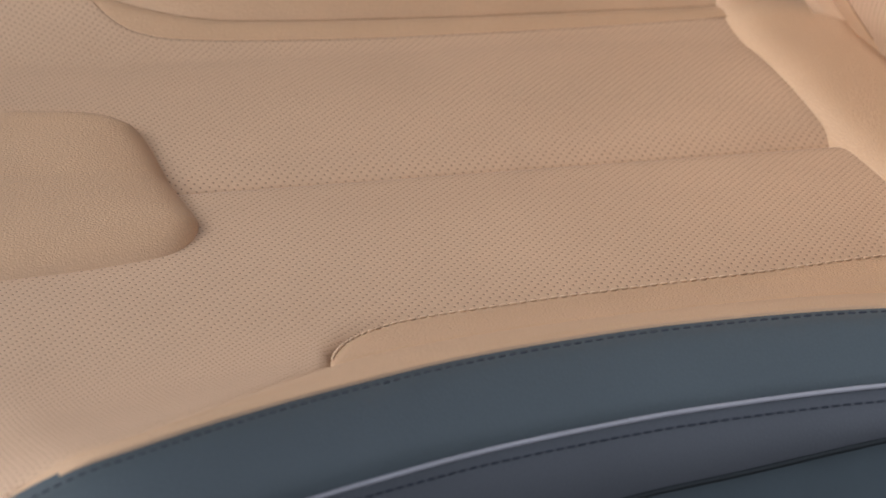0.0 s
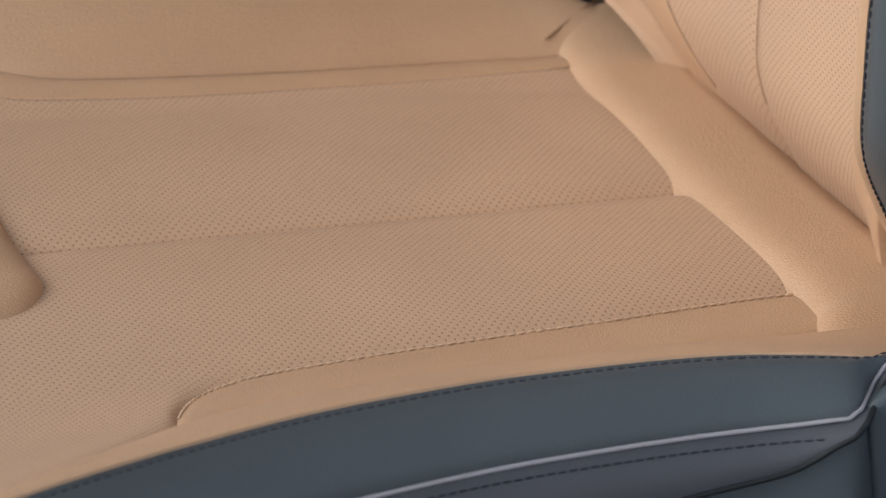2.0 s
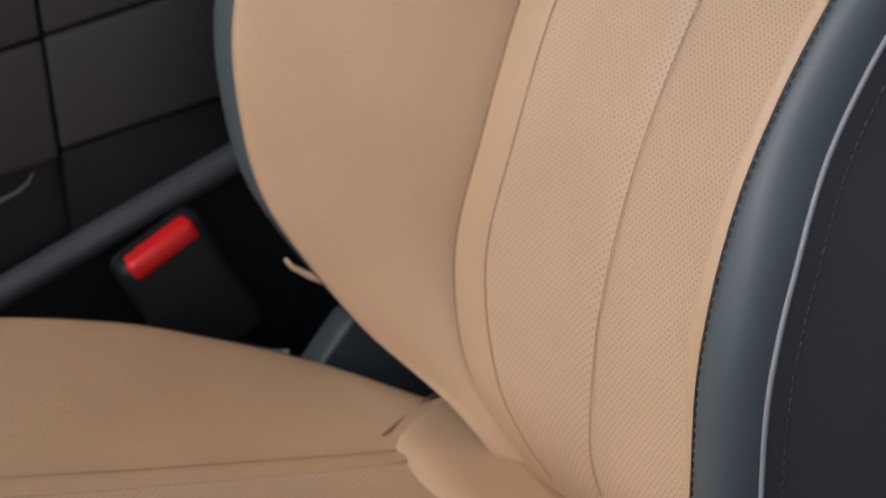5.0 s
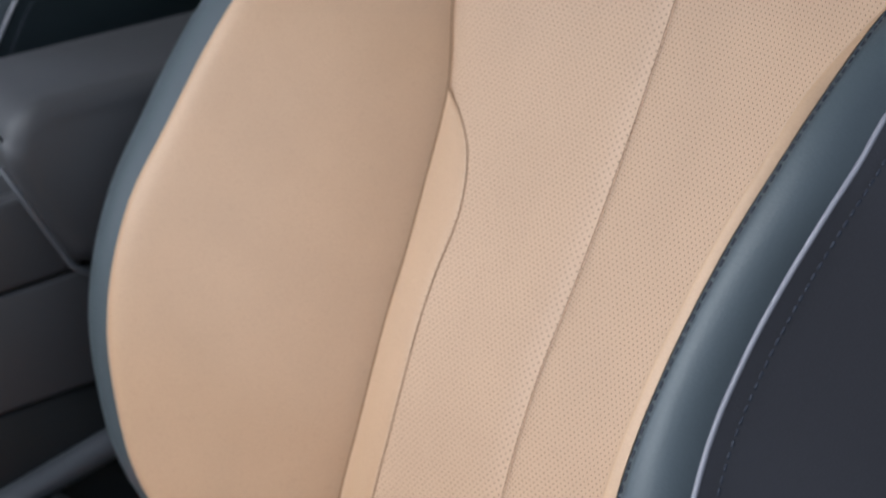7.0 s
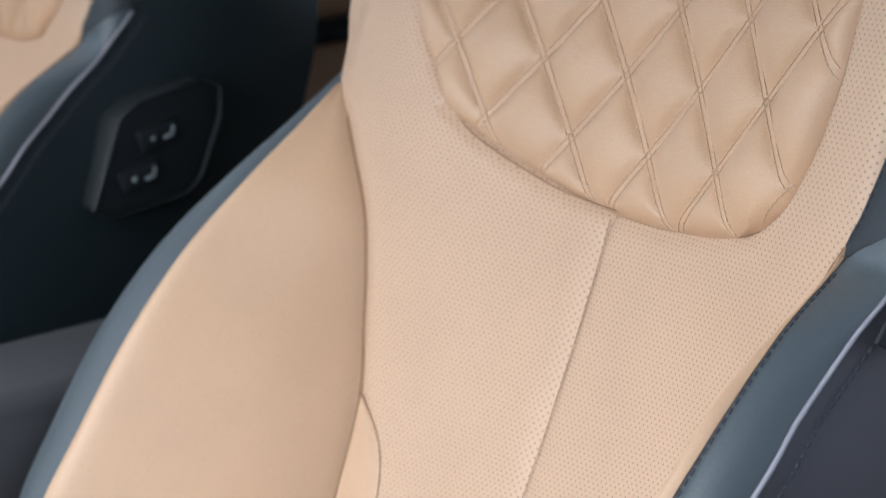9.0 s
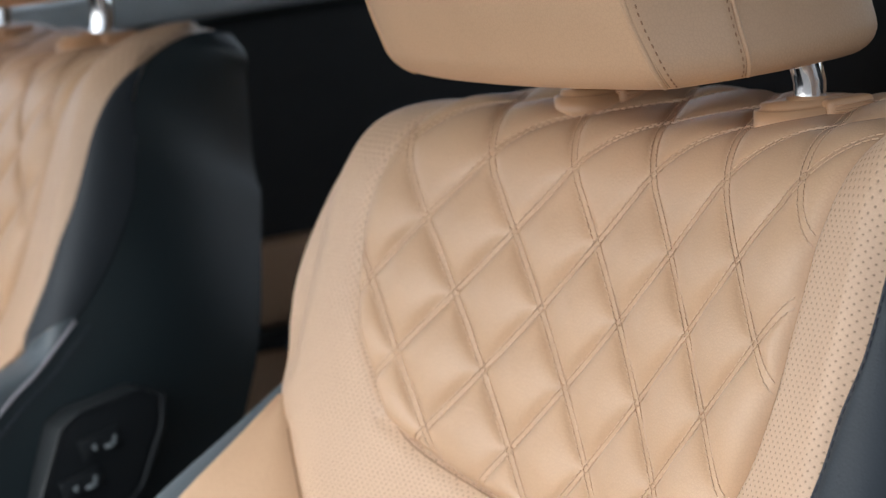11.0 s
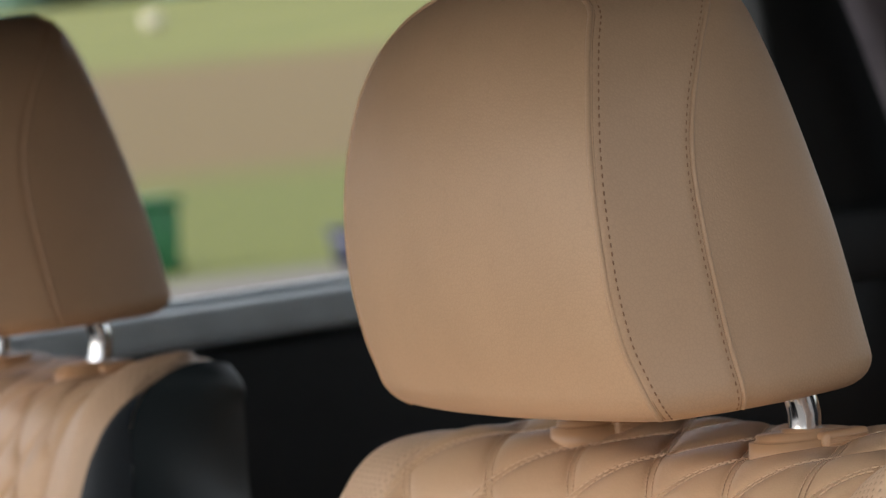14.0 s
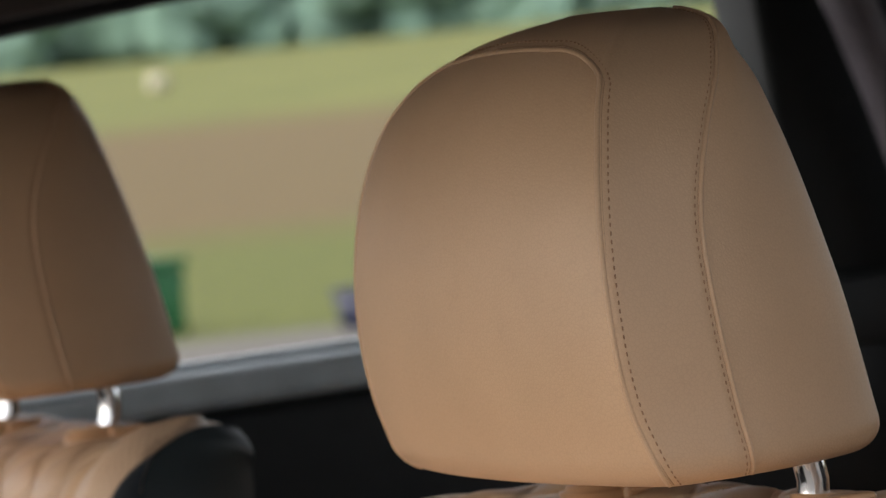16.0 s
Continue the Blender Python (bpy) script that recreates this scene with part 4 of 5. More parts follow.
def make_guide(y):
    guide = empty("headrest_guide", (0.278, y, Z0 + 0.57))
    tagged(guide, "tan plastic headrest post guide on the seat top", "post guide", "post guides")
    bm = bmesh.new()
    bmesh.ops.create_cone(bm, cap_ends=True, segments=28, radius1=0.5, radius2=0.47, depth=1.0)
    bmesh.ops.scale(bm, vec=(0.047, 0.036, 0.015), verts=bm.verts)
    for v in bm.verts:
        v.co.x = math.copysign(0.0235 * (abs(v.co.x) / 0.0235) ** 0.8, v.co.x)
        v.co.y = math.copysign(0.018 * (abs(v.co.y) / 0.018) ** 0.8, v.co.y)
    bmesh.ops.bevel(bm, geom=[e for e in bm.edges if abs(e.verts[0].co.z - e.verts[1].co.z) < 1e-4 and e.verts[0].co.z > 0], offset=0.003, segments=3, affect="EDGES")
    bmesh.ops.translate(bm, vec=(0.2785, y, Z0 + 0.5715), verts=bm.verts)
    part("collar", bm, TAN_PLASTIC, guide, "tan plastic collar")
    part("sleeve", tube([(0.2805, y, Z0 + 0.574), (0.281, y, Z0 + 0.5798)], 0.0100, 20), TAN_PLASTIC, guide)
    button = part("release_button", box((0.024, 0.012, 0.0125), (0.2895, y - 0.0145, Z0 + 0.5728), 0.003, segments=3), TAN_PLASTIC, guide, "ribbed release button")
    for k in range(4):
        part("rib", box((0.020, 0.0012, 0.0010), (0.2900, y - 0.0206, Z0 + 0.5690 + 0.0024 * k), 0.0004, segments=1), TAN_PLASTIC, button)
    return guide


SPACING = 0.76
seat = make_seat()
rest = make_headrest()
guides = [make_guide(y) for y in (-0.086, 0.086)]
seat_2 = copy_thing(seat, Matrix.Translation(Vector(seat.location) + Vector((-0.014, SPACING, 0.014))))
# near-black copy of the side leather: the cabin's shade is in its colour
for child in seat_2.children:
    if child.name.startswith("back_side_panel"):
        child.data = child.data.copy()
        child.data.materials[0] = SHADED_SIDE
tagged(seat_2, "tan leather passenger seat with dark side and switch panel", "car seat")
rest_2 = copy_thing(rest, Matrix.Translation(Vector(rest.location) + Vector((0.005, SPACING, 0.026))) @ Matrix.Diagonal((1, 1, 0.955, 1)))
# its posts sit a little further forward
for child in rest_2.children:
    if child.name.startswith("post"):
        child.location.x -= 0.013
for g in guides:
    copy_thing(g, Matrix.Translation(Vector(g.location) + Vector((-0.013, SPACING, 0.014))))

# ---- the car's cabin ----
FLOOR = Z0 - 0.35
FAR = 1.08
NEAR = -0.34


def setting(name, bm, mat, label, category):
    return tagged(part(name, bm, mat), label, category, kind="structure")


setting("floor", box((3.6, 1.62, 0.06), (0.3, 0.37, FLOOR - 0.03), 0.01), CARPET, "dark carpeted car floor", "floor")
roof_line = [(-0.40, 0.865), (-0.15, 0.895), (0.20, 0.91), (0.60, 0.92), (1.88, 0.92), (1.88, 0.97), (0.60, 0.97), (0.10, 0.955), (-0.40, 0.91)]
setting("ceiling", prism([(x, Z0 + z) for x, z in roof_line], "y", -0.28, 1.02, 0.015), HEADLINER, "dark grey fabric headliner", "headliner")


def make_far_side():
    side = empty("car_side", (0.5, FAR + 0.06, FLOOR))
    tagged(side, "dark car side with doors, pillars and open windows", "car side", kind="structure")
    lower = [(-0.75, FLOOR), (1.75, FLOOR), (1.75, Z0 + 0.575), (-0.75, Z0 + 0.545)]
    part("door_panel", prism(lower, "y", FAR, FAR + 0.10, 0.01), BLACK_PLASTIC, side, "black door panel")
    sill = [(-0.75, Z0 + 0.548), (0.86, Z0 + 0.568), (0.86, Z0 + 0.596), (-0.75, Z0 + 0.575)]
    part("window_sill", prism(sill, "y", FAR - 0.012, FAR + 0.07, 0.008), SILVER_TRIM, side, "silver-grey window sill trim")
    part("sill_end", prism([(0.862, Z0 + 0.54), (1.58, Z0 + 0.55), (1.58, Z0 + 0.604), (0.862, Z0 + 0.602)], "y", FAR - 0.014, FAR + 0.06, 0.006), BLACK_PLASTIC, side, "black rear sill trim")
    seal = [(-0.75, Z0 + 0.576), (0.86, Z0 + 0.597), (0.86, Z0 + 0.602), (-0.75, Z0 + 0.581)]
    part("window_seal", prism(seal, "y", FAR + 0.03, FAR + 0.055, 0.002), SILVER_TRIM, side, "grey window seal strip")
    for lo, hi in ((0.325, 0.387), (0.20, 0.312)):
        strip = [(0.15, Z0 + lo), (1.6, Z0 + lo + 0.006), (1.6, Z0 + hi + 0.012), (0.15, Z0 + hi)]
        part("door_inlay", prism(strip, "y", FAR - 0.02, FAR + 0.01, 0.008), TAN, side, "tan leather door inlay")
    part("armrest", prism([(0.2, Z0 + 0.311), (1.5, Z0 + 0.318), (1.5, Z0 + 0.332), (0.2, Z0 + 0.326)], "y", FAR - 0.05, FAR + 0.02, 0.006), BLACK_PLASTIC, side, "black door armrest")
    c_pillar = [(1.045, Z0 + 0.90), (1.055, Z0 + 0.78), (1.075, Z0 + 0.54), (1.60, Z0 + 0.54), (1.60, Z0 + 0.90)]
    part("rear_pillar", prism(c_pillar, "y", FAR + 0.01, FAR + 0.08, 0.01), BLACK_PLASTIC, side, "black rear pillar trim")
    curve = [(1.075, 0.865), (1.098, 0.82), (1.125, 0.75), (1.148, 0.68), (1.165, 0.61), (1.175, 0.54), (1.178, 0.40)]
    pts = [(x + 0.02, FAR - 0.03, Z0 + z) for x, z in curve]
    part("pillar_trim", tube(pts, 0.022, 12), plain("plum_grey_plastic", (0.16, 0.145, 0.17), 0.6, bump=0.1), side, "dark grey curved pillar edge")
    header = [(-0.75, Z0 + 0.80), (0.20, Z0 + 0.845), (0.36, Z0 + 0.862), (0.55, Z0 + 0.885), (0.9, Z0 + 0.905), (1.75, Z0 + 0.88), (1.75, Z0 + 0.96), (-0.75, Z0 + 0.96)]
    part("roof_rail", prism(header, "y", FAR - 0.06, FAR + 0.08, 0.01), HEADLINER, side, "dark grey roof rail trim")
    frame_line = [(-0.75, 0.795), (0.20, 0.84), (0.36, 0.857), (0.55, 0.88), (0.9, 0.90), (1.04, 0.895)]
    part("window_frame", tube([(x, FAR + 0.02, Z0 + z) for x, z in frame_line], 0.008, 8), BLACK_PLASTIC, side, "black window frame")
    part("screen_pillar", prism([(-0.75, Z0 + 0.56), (-0.66, Z0 + 0.56), (-0.40, Z0 + 0.83), (-0.50, Z0 + 0.83)], "y", FAR, FAR + 0.07, 0.01), BLACK_PLASTIC, side, "black windscreen pillar")
    return side


make_far_side()


def make_near_side():
    side = empty("car_side", (0.9, NEAR, FLOOR))
    tagged(side, "dark near car side with rear door and pillar", "car side", kind="structure")
    part("door_panel", prism([(0.62, FLOOR), (1.75, FLOOR), (1.75, Z0 + 0.60), (0.62, Z0 + 0.58)], "y", NEAR - 0.10, NEAR, 0.01), BLACK_PLASTIC, side, "black rear door panel")
    part("centre_pillar", prism([(0.50, FLOOR), (0.66, FLOOR), (0.64, Z0 + 0.9), (0.56, Z0 + 0.9)], "y", NEAR - 0.08, NEAR, 0.012), BLACK_PLASTIC, side, "black centre pillar")
    part("rear_pillar", prism([(1.15, Z0 + 0.9), (1.3, Z0 + 0.58), (1.75, Z0 + 0.58), (1.75, Z0 + 0.9)], "y", NEAR - 0.08, NEAR, 0.01), BLACK_PLASTIC, side, "black rear pillar trim")
    # added dark pane, out of view, that keeps rear side light off the headrest
    part("light_block_pane", prism([(0.655, Z0 + 0.585), (1.30, Z0 + 0.585), (1.15, Z0 + 0.90), (0.645, Z0 + 0.90)], "y", NEAR - 0.055, NEAR - 0.049, 0.002), BLOCKER, side, "unseen dark pane added to block light from the rear")
    part("rocker", prism([(-0.75, FLOOR - 0.05), (0.62, FLOOR - 0.05), (0.62, FLOOR + 0.08), (-0.75, FLOOR + 0.08)], "y", NEAR - 0.12, NEAR + 0.0, 0.012), BLACK_PLASTIC, side, "black door sill")
    part("roof_rail", prism([(-0.5, Z0 + 0.85), (1.75, Z0 + 0.90), (1.75, Z0 + 0.97), (-0.5, Z0 + 0.95)], "y", NEAR - 0.08, NEAR + 0.06, 0.012), HEADLINER, side, "dark grey roof rail trim")
    return side


make_near_side()

# rear bench across the cabin
bench = empty("rear_bench", (1.1, 0.37, FLOOR))
tagged(bench, "tan leather rear bench seat", "rear seat")
part("bench_cushion", prism([(0.72, Z0 - 0.12), (1.30, Z0 - 0.16), (1.30, Z0 - 0.02), (0.76, Z0 + 0.03), (0.70, Z0 - 0.02)], "y", NEAR + 0.03, FAR - 0.06, 0.025), TAN, bench, "tan leather bench cushion")
part("bench_back", prism([(1.20, Z0 - 0.05), (1.34, Z0 - 0.05), (1.52, Z0 + 0.55), (1.38, Z0 + 0.57)], "y", NEAR + 0.03, FAR - 0.06, 0.03), TAN, bench, "tan leather bench backrest")
part("bench_base", box((0.5, 1.3, 0.24), (1.02, 0.37, FLOOR + 0.12), 0.01), CARPET, bench, "dark carpeted bench base")
setting("wall_rear", prism([(1.50, FLOOR), (1.80, FLOOR), (1.80, Z0 + 0.58), (1.55, Z0 + 0.58)], "y", NEAR - 0.02, FAR + 0.02, 0.01), CARPET, "dark parcel shelf and boot wall", "rear wall")
dash = empty("dashboard", (-0.75, 0.37, FLOOR))
tagged(dash, "black plastic dashboard across the front", "dashboard")
part("dash_body", prism([(-0.92, Z0 + 0.0), (-0.86, Z0 + 0.28), (-0.90, Z0 + 0.40), (-1.0, Z0 + 0.43), (-1.35, Z0 + 0.43), (-1.35, FLOOR), (-1.0, FLOOR)], "y", NEAR + 0.02, FAR - 0.02, 0.02), BLACK_PLASTIC, dash)

# ---- centre console ----
console = empty("centre_console", (-0.1, 0.38, FLOOR))
tagged(console, "black plastic centre console with armrest lid", "console")
CY = 0.335
part("console_body", box((0.95, 0.085, 0.575), (-0.26, CY + 0.052, FLOOR + 0.2875), 0.012), BLACK_PLASTIC, console, "black console body")
tilt = radians(-5)


def console_tile(x0, z0, x1, z1, mat, label, out=0.0):
    slope = 0.09
    outline = [(x0, Z0 + z0), (x1, Z0 + z0 + slope * (x1 - x0)), (x1, Z0 + z1 + slope * (x1 - x0)), (x0, Z0 + z1)]
    return part("console_panel", prism(outline, "y", CY - out, CY + 0.014, 0.003), mat, console, label)


console_tile(-0.1120, 0.1255, 0.02, 0.1875, CONSOLE, "dark grey leather console panel", 0.004)
console_tile(-0.1120, 0.1888, -0.02, 0.235, CONSOLE, "dark grey leather console panel", 0.004)
console_tile(-0.50, 0.087, -0.1134, 0.1520, CONSOLE, "dark grey leather console panel", 0.004)
console_tile(-0.50, 0.1535, -0.1134, 0.215, CONSOLE, "dark grey leather console panel", 0.004)
console_tile(-0.1120, 0.075, 0.03, 0.1242, BLACK_PLASTIC, "glossy black console panel", 0.0)
rail = [(-0.27, 0.014), (-0.17, 0.048), (-0.10, 0.070), (-0.02, 0.094), (0.05, 0.116)]
part("console_rail", tube([(x, CY - 0.003, Z0 + z + 0.004) for x, z in rail], 0.0085, 12), GREY_PLASTIC, console, "dark grey console rail")
part("console_handle", tube([(-0.165, CY - 0.006, Z0 + 0.1055), (-0.149, CY - 0.006, Z0 + 0.1074), (-0.1396, CY - 0.006, Z0 + 0.1097), (-0.1328, CY - 0.006, Z0 + 0.1136), (-0.1296, CY - 0.006, Z0 + 0.1182)], lambda t: 0.0018 - 0.0010 * t, 8), GREY_PLASTIC, console, "grey lip of the console handle")
lid = [(-0.055, Z0 + 0.262), (-0.028, Z0 + 0.200), (0.02, Z0 + 0.196), (0.20, Z0 + 0.206), (0.21, Z0 + 0.27), (0.19, Z0 + 0.297), (-0.03, Z0 + 0.291), (-0.05, Z0 + 0.283)]
arm = part("armrest_lid", prism(lid, "y", CY - 0.014, CY + 0.104, 0.012), CONSOLE, console, "dark grey leather armrest lid")
part("lid_seam", tube([(-0.060, CY - 0.017, Z0 + 0.262), (-0.046, CY - 0.017, Z0 + 0.235), (-0.030, CY - 0.017, Z0 + 0.203), (-0.015, CY - 0.017, Z0 + 0.193), (0.15, CY - 0.017, Z0 + 0.200)], 0.0018, 8), GREY_PLASTIC, arm, "grey seam along the lid")

# ---- belt buckle ----
buckle = empty("belt_buckle", (-0.05, 0.305, Z0))
tagged(buckle, "black seat belt buckle with red release button", "belt buckle")
turn = Matrix.Rotation(radians(-24), 4, "Y")
mid = Vector((-0.063, 0.305, Z0 + 0.042))
part("housing", box((0.054, 0.026, 0.078), mid, 0.009, turn, 4), BLACK_PLASTIC, buckle, "black plastic housing")
part("release_button", box((0.042, 0.016, 0.012), mid + turn.to_3x3() @ Vector((0.0, -0.0072, 0.0335)), 0.0045, turn, 3), RED_PLASTIC, buckle, "red release button")
part("stalk", tube([tuple(mid + turn.to_3x3() @ Vector((0, 0, -0.03))), (0.0, 0.305, Z0 - 0.05), (0.02, 0.305, Z0 - 0.12)], 0.012, 10), BLACK_PLASTIC, buckle)

# small leather tab sewn into the bolster
tab = empty("leather_tab", (-0.02, 0.25, Z0 + 0.06))
tagged(tab, "small folded tan leather tab at the backrest edge", "tab")
tab_line = [(-0.0262, 0.2490, Z0 + 0.0690), (-0.0235, 0.2468, Z0 + 0.0645), (-0.017, 0.240, Z0 + 0.060), (-0.006, 0.228, Z0 + 0.055)]
part("strip", tube(tab_line, lambda t: 0.0011 + 0.0011 * t, 8), TAN, tab)

# hinge covers at the foot of the backrest
for y in (0.262, -0.272):
    cover = empty("hinge_cover", (0.03, y, Z0))
    tagged(cover, "dark slate plastic cover over the seat hinge", "hinge cover", "hinge covers")
    shape = [(-0.035, Z0 - 0.14), (-0.025, Z0 - 0.005), (0.006, Z0 + 0.026), (0.08, Z0 + 0.03), (0.11, Z0 - 0.02), (0.11, Z0 - 0.14)]
    if y < 0:
        shape = [(-0.064, Z0 - 0.14), (-0.062, Z0 + 0.022), (-0.0465, Z0 + 0.028), (-0.034, Z0 + 0.0305), (-0.01, Z0 + 0.033), (0.06, Z0 + 0.03), (0.11, Z0 - 0.02), (0.11, Z0 - 0.14)]
    part("shell", prism(shape, "y", y - (0.012 if y > 0 else 0.005), y + (0.012 if y > 0 else 0.003), 0.003), SLATE_PLASTIC, cover)

# ---- switch panel on the passenger backrest ----
PY = SPACING - 0.292
panel_thing = empty("seat_switch_panel", (0.15, PY, Z0 + 0.37))
tagged(panel_thing, "black seat switch panel with two pale marked keys", "switch panel")
outline = [(0.112, 0.346), (0.134, 0.394), (0.146, 0.401), (0.186, 0.408), (0.196, 0.402), (0.194, 0.385), (0.178, 0.353), (0.168, 0.345), (0.122, 0.340)]
part("plate", prism([(x, Z0 + z) for x, z in outline], "y", PY - 0.002, PY + 0.03, 0.003), BLACK_PLASTIC, panel_thing, "glossy black plate")
ring = [(x, PY - 0.003, Z0 + z) for x, z in outline + outline[:1]]
part("surround", tube(ring, 0.0016, 8, False), BLACK_PLASTIC, panel_thing, "dark grey surround")
for x, z in ((0.160, 0.3815), (0.146, 0.3605)):
    key = part("key", box((0.026, 0.0025, 0.013), (x - 0.004, PY - 0.003, Z0 + z), 0.002, Matrix.Rotation(radians(-12), 4, "Y")), BLACK_PLASTIC, panel_thing)
    lean_m = Matrix.Rotation(radians(-12), 4, "Y")
    part("mark", box((0.0066, 0.0008, 0.0024), (x + 0.001, PY - 0.0046, Z0 + z - 0.0014), 0.0003, lean_m, 1), GREY_PRINT, key, "pale seat cushion symbol")
    part("mark", box((0.0024, 0.0008, 0.0058), (x + 0.0036, PY - 0.0046, Z0 + z + 0.0012), 0.0003, Matrix.Rotation(radians(14), 4, "Y"), 1), GREY_PRINT, key, "pale seat back symbol")
    part("mark", prism([(x - 0.0105, Z0 + z - 0.0012), (x - 0.0075, Z0 + z + 0.0010), (x - 0.0075, Z0 + z - 0.0034)], "y", PY - 0.0050, PY - 0.0042, 0.0), GREY_PRINT, key, "small grey arrow")

# ---- airbag tag on the side of the driver's backrest ----
tag = empty("airbag_tag", (0.15, -0.27, Z0 + 0.40))
tagged(tag, "black woven tag with white AIRBAG lettering", "tag")
AX, AY, AZ = Vector((0.64, 0.02, 0.77)).normalized(), None, Vector((0.148, -0.2735, Z0 + 0.402))
out = Vector((0.0, -1.0, 0.0))
AY = out.cross(AX).normalized()
out = AX.cross(AY)
frame_m = Matrix((AX, AY, out)).transposed().to_4x4()
part("cloth", box((0.029, 0.011, 0.002), AZ, 0.0006, frame_m), BLACK_PLASTIC, tag, "black cloth tag")
letters = bpy.data.curves.new("lettering", "FONT")
letters.body = "AIRBAG"
letters.size = 0.0064
letters.align_x, letters.align_y = "CENTER", "CENTER"
letters.extrude = 0.0001
letters.materials.append(LABEL_WHITE)
lettering = new("lettering", letters)
lettering.parent = tag
lettering.matrix_world = Matrix.Translation(AZ + out * 0.0015) @ frame_m
lettering.matrix_basis = Matrix.Translation(AZ + out * 0.0015 - Vector(tag.location)) @ frame_m

# ---- outdoors ----
DIRX, DIRY = math.sin(radians(27)), math.cos(radians(27))


def land(d):
    """Height of the land by distance along the view across the car."""
    if d < 58:
        return 0.0
    if d < 200:
        return 3.1 * ((d - 58) / 142) ** 1.15
    if d < 460:
        return 3.1 + 11.5 * (d - 200) / 260
    return 14.6 + (d - 460) * 0.01


def ground_material():
    m, nt, bsdf = material("field")
    geo = nt.nodes.new("ShaderNodeNewGeometry")
    dot = nt.nodes.new("ShaderNodeVectorMath")
    dot.operation = "DOT_PRODUCT"
    dot.inputs[1].default_value = (DIRX, DIRY, 0)
    nt.links.new(geo.outputs["Position"], dot.inputs[0])
    d = dot.outputs["Value"]
    n1 = node(nt, "ShaderNodeTexNoise", Scale=0.12, Detail=6.0)
    n2 = node(nt, "ShaderNodeTexNoise", Scale=2.5, Detail=6.0)
    nt.links.new(geo.outputs["Position"], n1.inputs["Vector"])
    nt.links.new(geo.outputs["Position"], n2.inputs["Vector"])
    wob = math_node(nt, "ADD", d, math_node(nt, "MULTIPLY", math_node(nt, "SUBTRACT", n1.outputs[0], 0.5), 10.0))
    grass = blend(nt, ramp(nt, n2.outputs[0], 0.3, 0.7), (0.078, 0.100, 0.010), (0.136, 0.150, 0.022))
    earth = blend(nt, ramp(nt, n2.outputs[0], 0.3, 0.7), (0.115, 0.081, 0.028), (0.172, 0.120, 0.043))
    meadow = blend(nt, ramp(nt, n1.outputs[0], 0.3, 0.7), (0.126, 0.143, 0.031), (0.188, 0.196, 0.048))
    tarmac = blend(nt, ramp(nt, n2.outputs[0], 0.3, 0.7), (0.125, 0.117, 0.106), (0.165, 0.155, 0.14))
    col = blend(nt, ramp(nt, wob, 28.6, 30.2), tarmac, grass)
    col = blend(nt, ramp(nt, wob, 55.0, 72.0), col, earth)
    col = blend(nt, ramp(nt, wob, 190.0, 225.0), col, meadow)
    nt.links.new(col, bsdf.inputs["Base Color"])
    bsdf.inputs["Roughness"].default_value = 0.95
    b = node(nt, "ShaderNodeBump", Strength=0.6, Distance=0.03)
    nt.links.new(n2.outputs[0], b.inputs["Height"])
    nt.links.new(b.outputs[0], bsdf.inputs["Normal"])
    return m


steps = [-2500, -400, -100, -20, 0, 10, 20, 25, 30, 40, 50, 58, 70, 90, 120, 160, 200, 260, 320, 400, 460, 600, 1200, 3000]
verts, faces = [], []
across = [-2500, -600, -200, -60, -20, 0, 20, 60, 200, 600, 2500]
for d in steps:
    for a in across:
        verts.append((d * DIRX + a * DIRY, d * DIRY - a * DIRX, land(d)))
w = len(across)
for i in range(len(steps) - 1):
    for j in range(w - 1):
        faces.append((i * w + j, i * w + j + 1, (i + 1) * w + j + 1, (i + 1) * w + j))
ground = raw_part("ground", verts, [tuple(f) for f in faces], ground_material())
tagged(ground, "grass verge, tarmac and ploughed field rising to woods", "ground", kind="structure")
if ground.data.polygons[0].normal.z < 0:
    ground.data.flip_normals()

# far woods along the top of the field
rng = random.Random(4)
# paler and bluer than leaves: distance haze is mixed into this colour
HAZED_LEAF = plain("hazed_far_foliage", (0.14, 0.235, 0.185), 0.9, vary=0.25, scale=0.2)
bm = bmesh.new()
for k in range(260):
    a = rng.uniform(-170, 190)
    d = 470 + rng.uniform(0, 35)
    h = rng.uniform(8, 12) * (1.15 if -60 < a < 25 else 0.75)
    base = Vector((d * DIRX + a * DIRY, d * DIRY - a * DIRX, land(d)))
    for c in range(7):
        r = h * rng.uniform(0.24, 0.38)
        m = Matrix.Translation(base + Vector((rng.uniform(-3, 3), rng.uniform(-3, 3), h * (rng.uniform(0.3, 0.82) if c < 5 else 0.15)))) @ Matrix.Diagonal((r, r, r * rng.uniform(0.7, 1.0), 1))
        made = bmesh.ops.create_icosphere(bm, subdivisions=1, radius=1.0, matrix=m)
        for v in made["verts"]:
            v.co += Vector((rng.uniform(-1, 1), rng.uniform(-1, 1), rng.uniform(-1, 1))) * r * 0.18
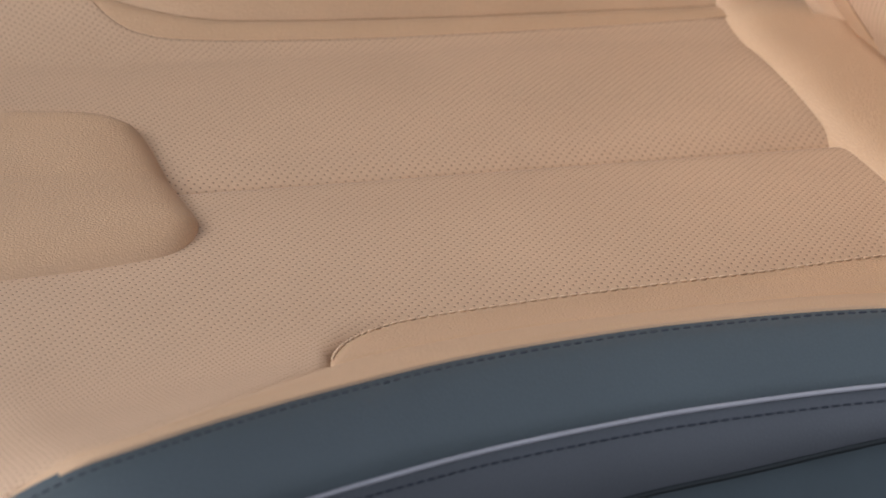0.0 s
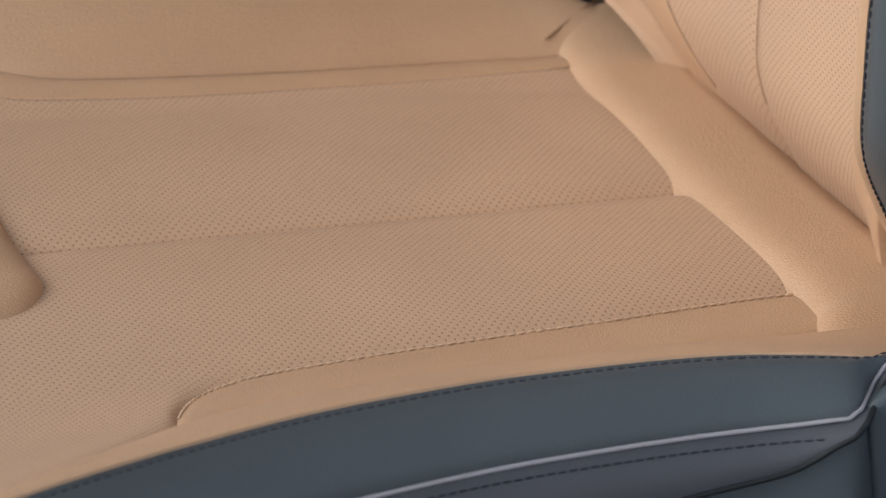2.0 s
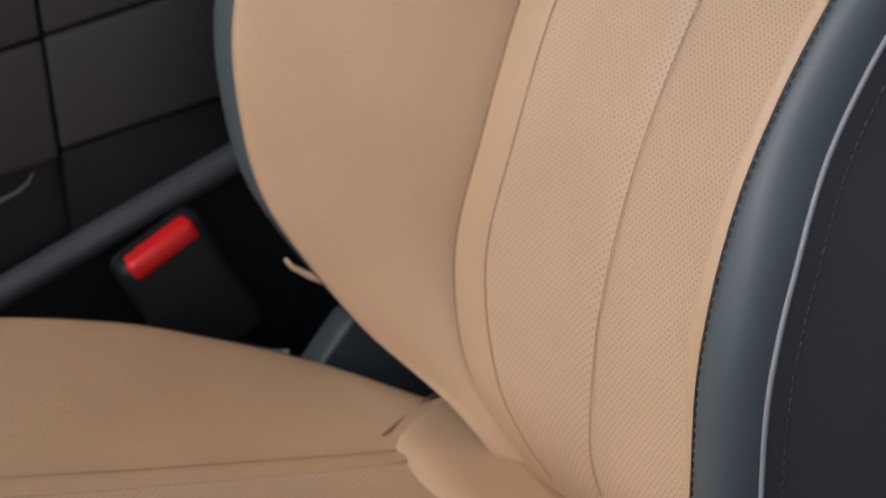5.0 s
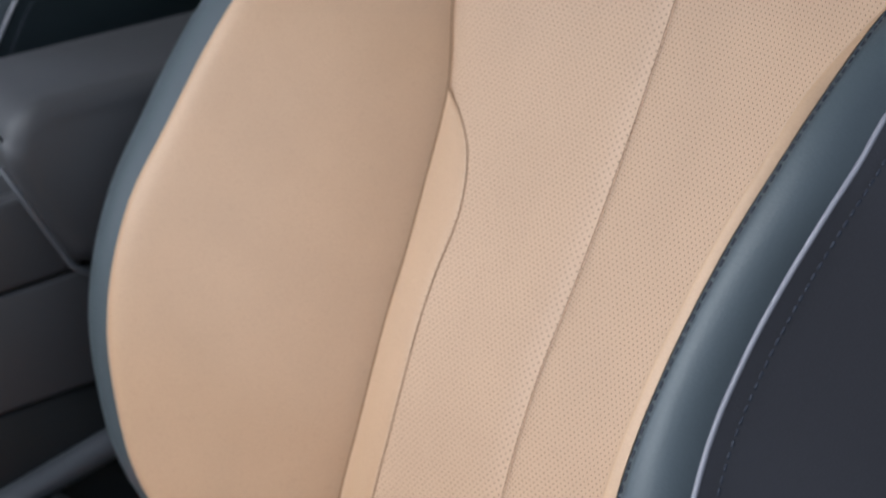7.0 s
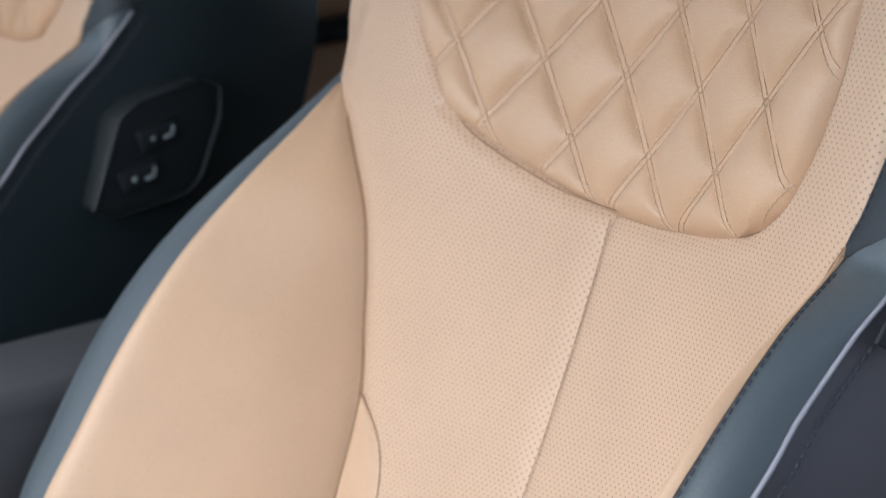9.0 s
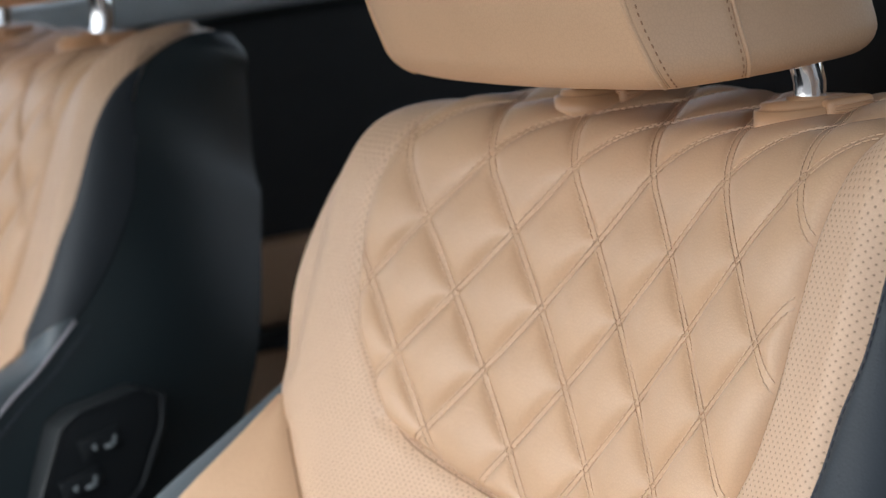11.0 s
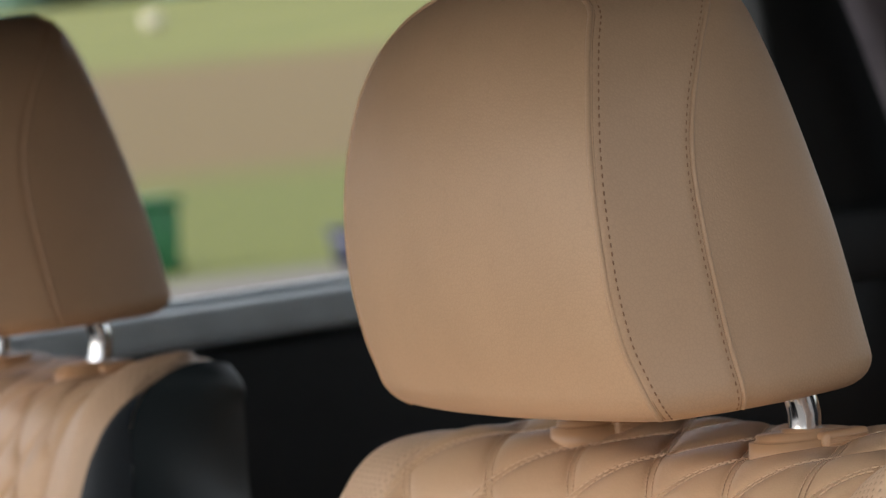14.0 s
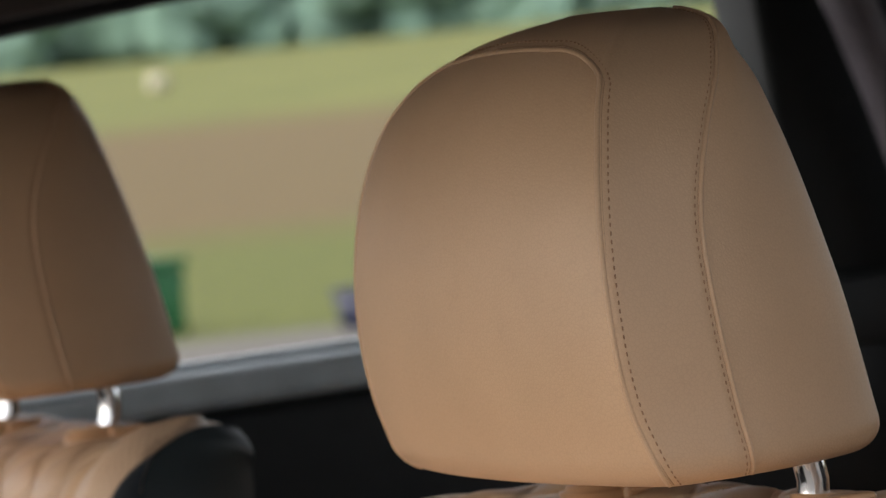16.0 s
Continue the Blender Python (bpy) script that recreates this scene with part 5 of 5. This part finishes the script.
woods = part("far_woods", bm, HAZED_LEAF, flat=True)
tagged(woods, "blurred line of far green woods", "woods", kind="stuff")

# green bin by the road
GREEN = plain("green_bin_plastic", (0.015, 0.125, 0.042), 0.45)
BX, BY = 11.66, 27.05
bin_thing = empty("litter_bin", (BX, BY, 0))
tagged(bin_thing, "green plastic bin standing on the grass", "bin")
part("body", prism([(BX - 0.24, 0.02), (BX + 0.24, 0.02), (BX + 0.28, 0.58), (BX - 0.28, 0.58)], "y", BY - 0.24, BY + 0.24, 0.03), GREEN, bin_thing)
part("lid", box((0.62, 0.56, 0.07), (BX, BY, 0.625), 0.025), GREEN, bin_thing)
for y in (-0.2, 0.2):
    bm = bmesh.new()
    bmesh.ops.create_cone(bm, cap_ends=True, segments=16, radius1=0.06, radius2=0.06, depth=0.04, matrix=Matrix.Translation((BX + 0.22, BY + y, 0.06)) @ Matrix.Rotation(math.pi / 2, 4, "X"))
    part("wheel", bm, BLACK_PLASTIC, bin_thing)

# made-up round shape in place of an indistinct dark blue thing by the road
BLUE = plain("dark_blue_plastic", (0.02, 0.025, 0.06), 0.4)
TX, TY = 12.45, 24.5
tub = empty("blue_stand_in", (TX, TY, 0))
tagged(tub, "round stand-in for an indistinct dark blue thing by the road", "tub")
bm = bmesh.new()
bmesh.ops.create_cone(bm, cap_ends=True, segments=24, radius1=0.20, radius2=0.25, depth=0.30, matrix=Matrix.Translation((TX, TY, 0.15)))
part("body", bm, BLUE, tub)
part("rim", tube([(TX + 0.25 * math.cos(a * math.pi / 12), TY + 0.25 * math.sin(a * math.pi / 12), 0.30) for a in range(25)], 0.02, 8), BLUE, tub)

# pale bale far out in the field
bale = empty("white_bale", (121, 274, land(298)))
tagged(bale, "white wrapped bale lying in the far field", "bale")
bm = bmesh.new()
bmesh.ops.create_cone(bm, cap_ends=True, segments=24, radius1=0.75, radius2=0.75, depth=1.3, matrix=Matrix.Translation((121, 274, land(298) + 0.7)) @ Matrix.Rotation(math.pi / 2, 4, "Y"))
part("wrap", bm, plain("dull_white_wrap", (0.5, 0.47, 0.36), 0.6), bale, "dull white wrap")
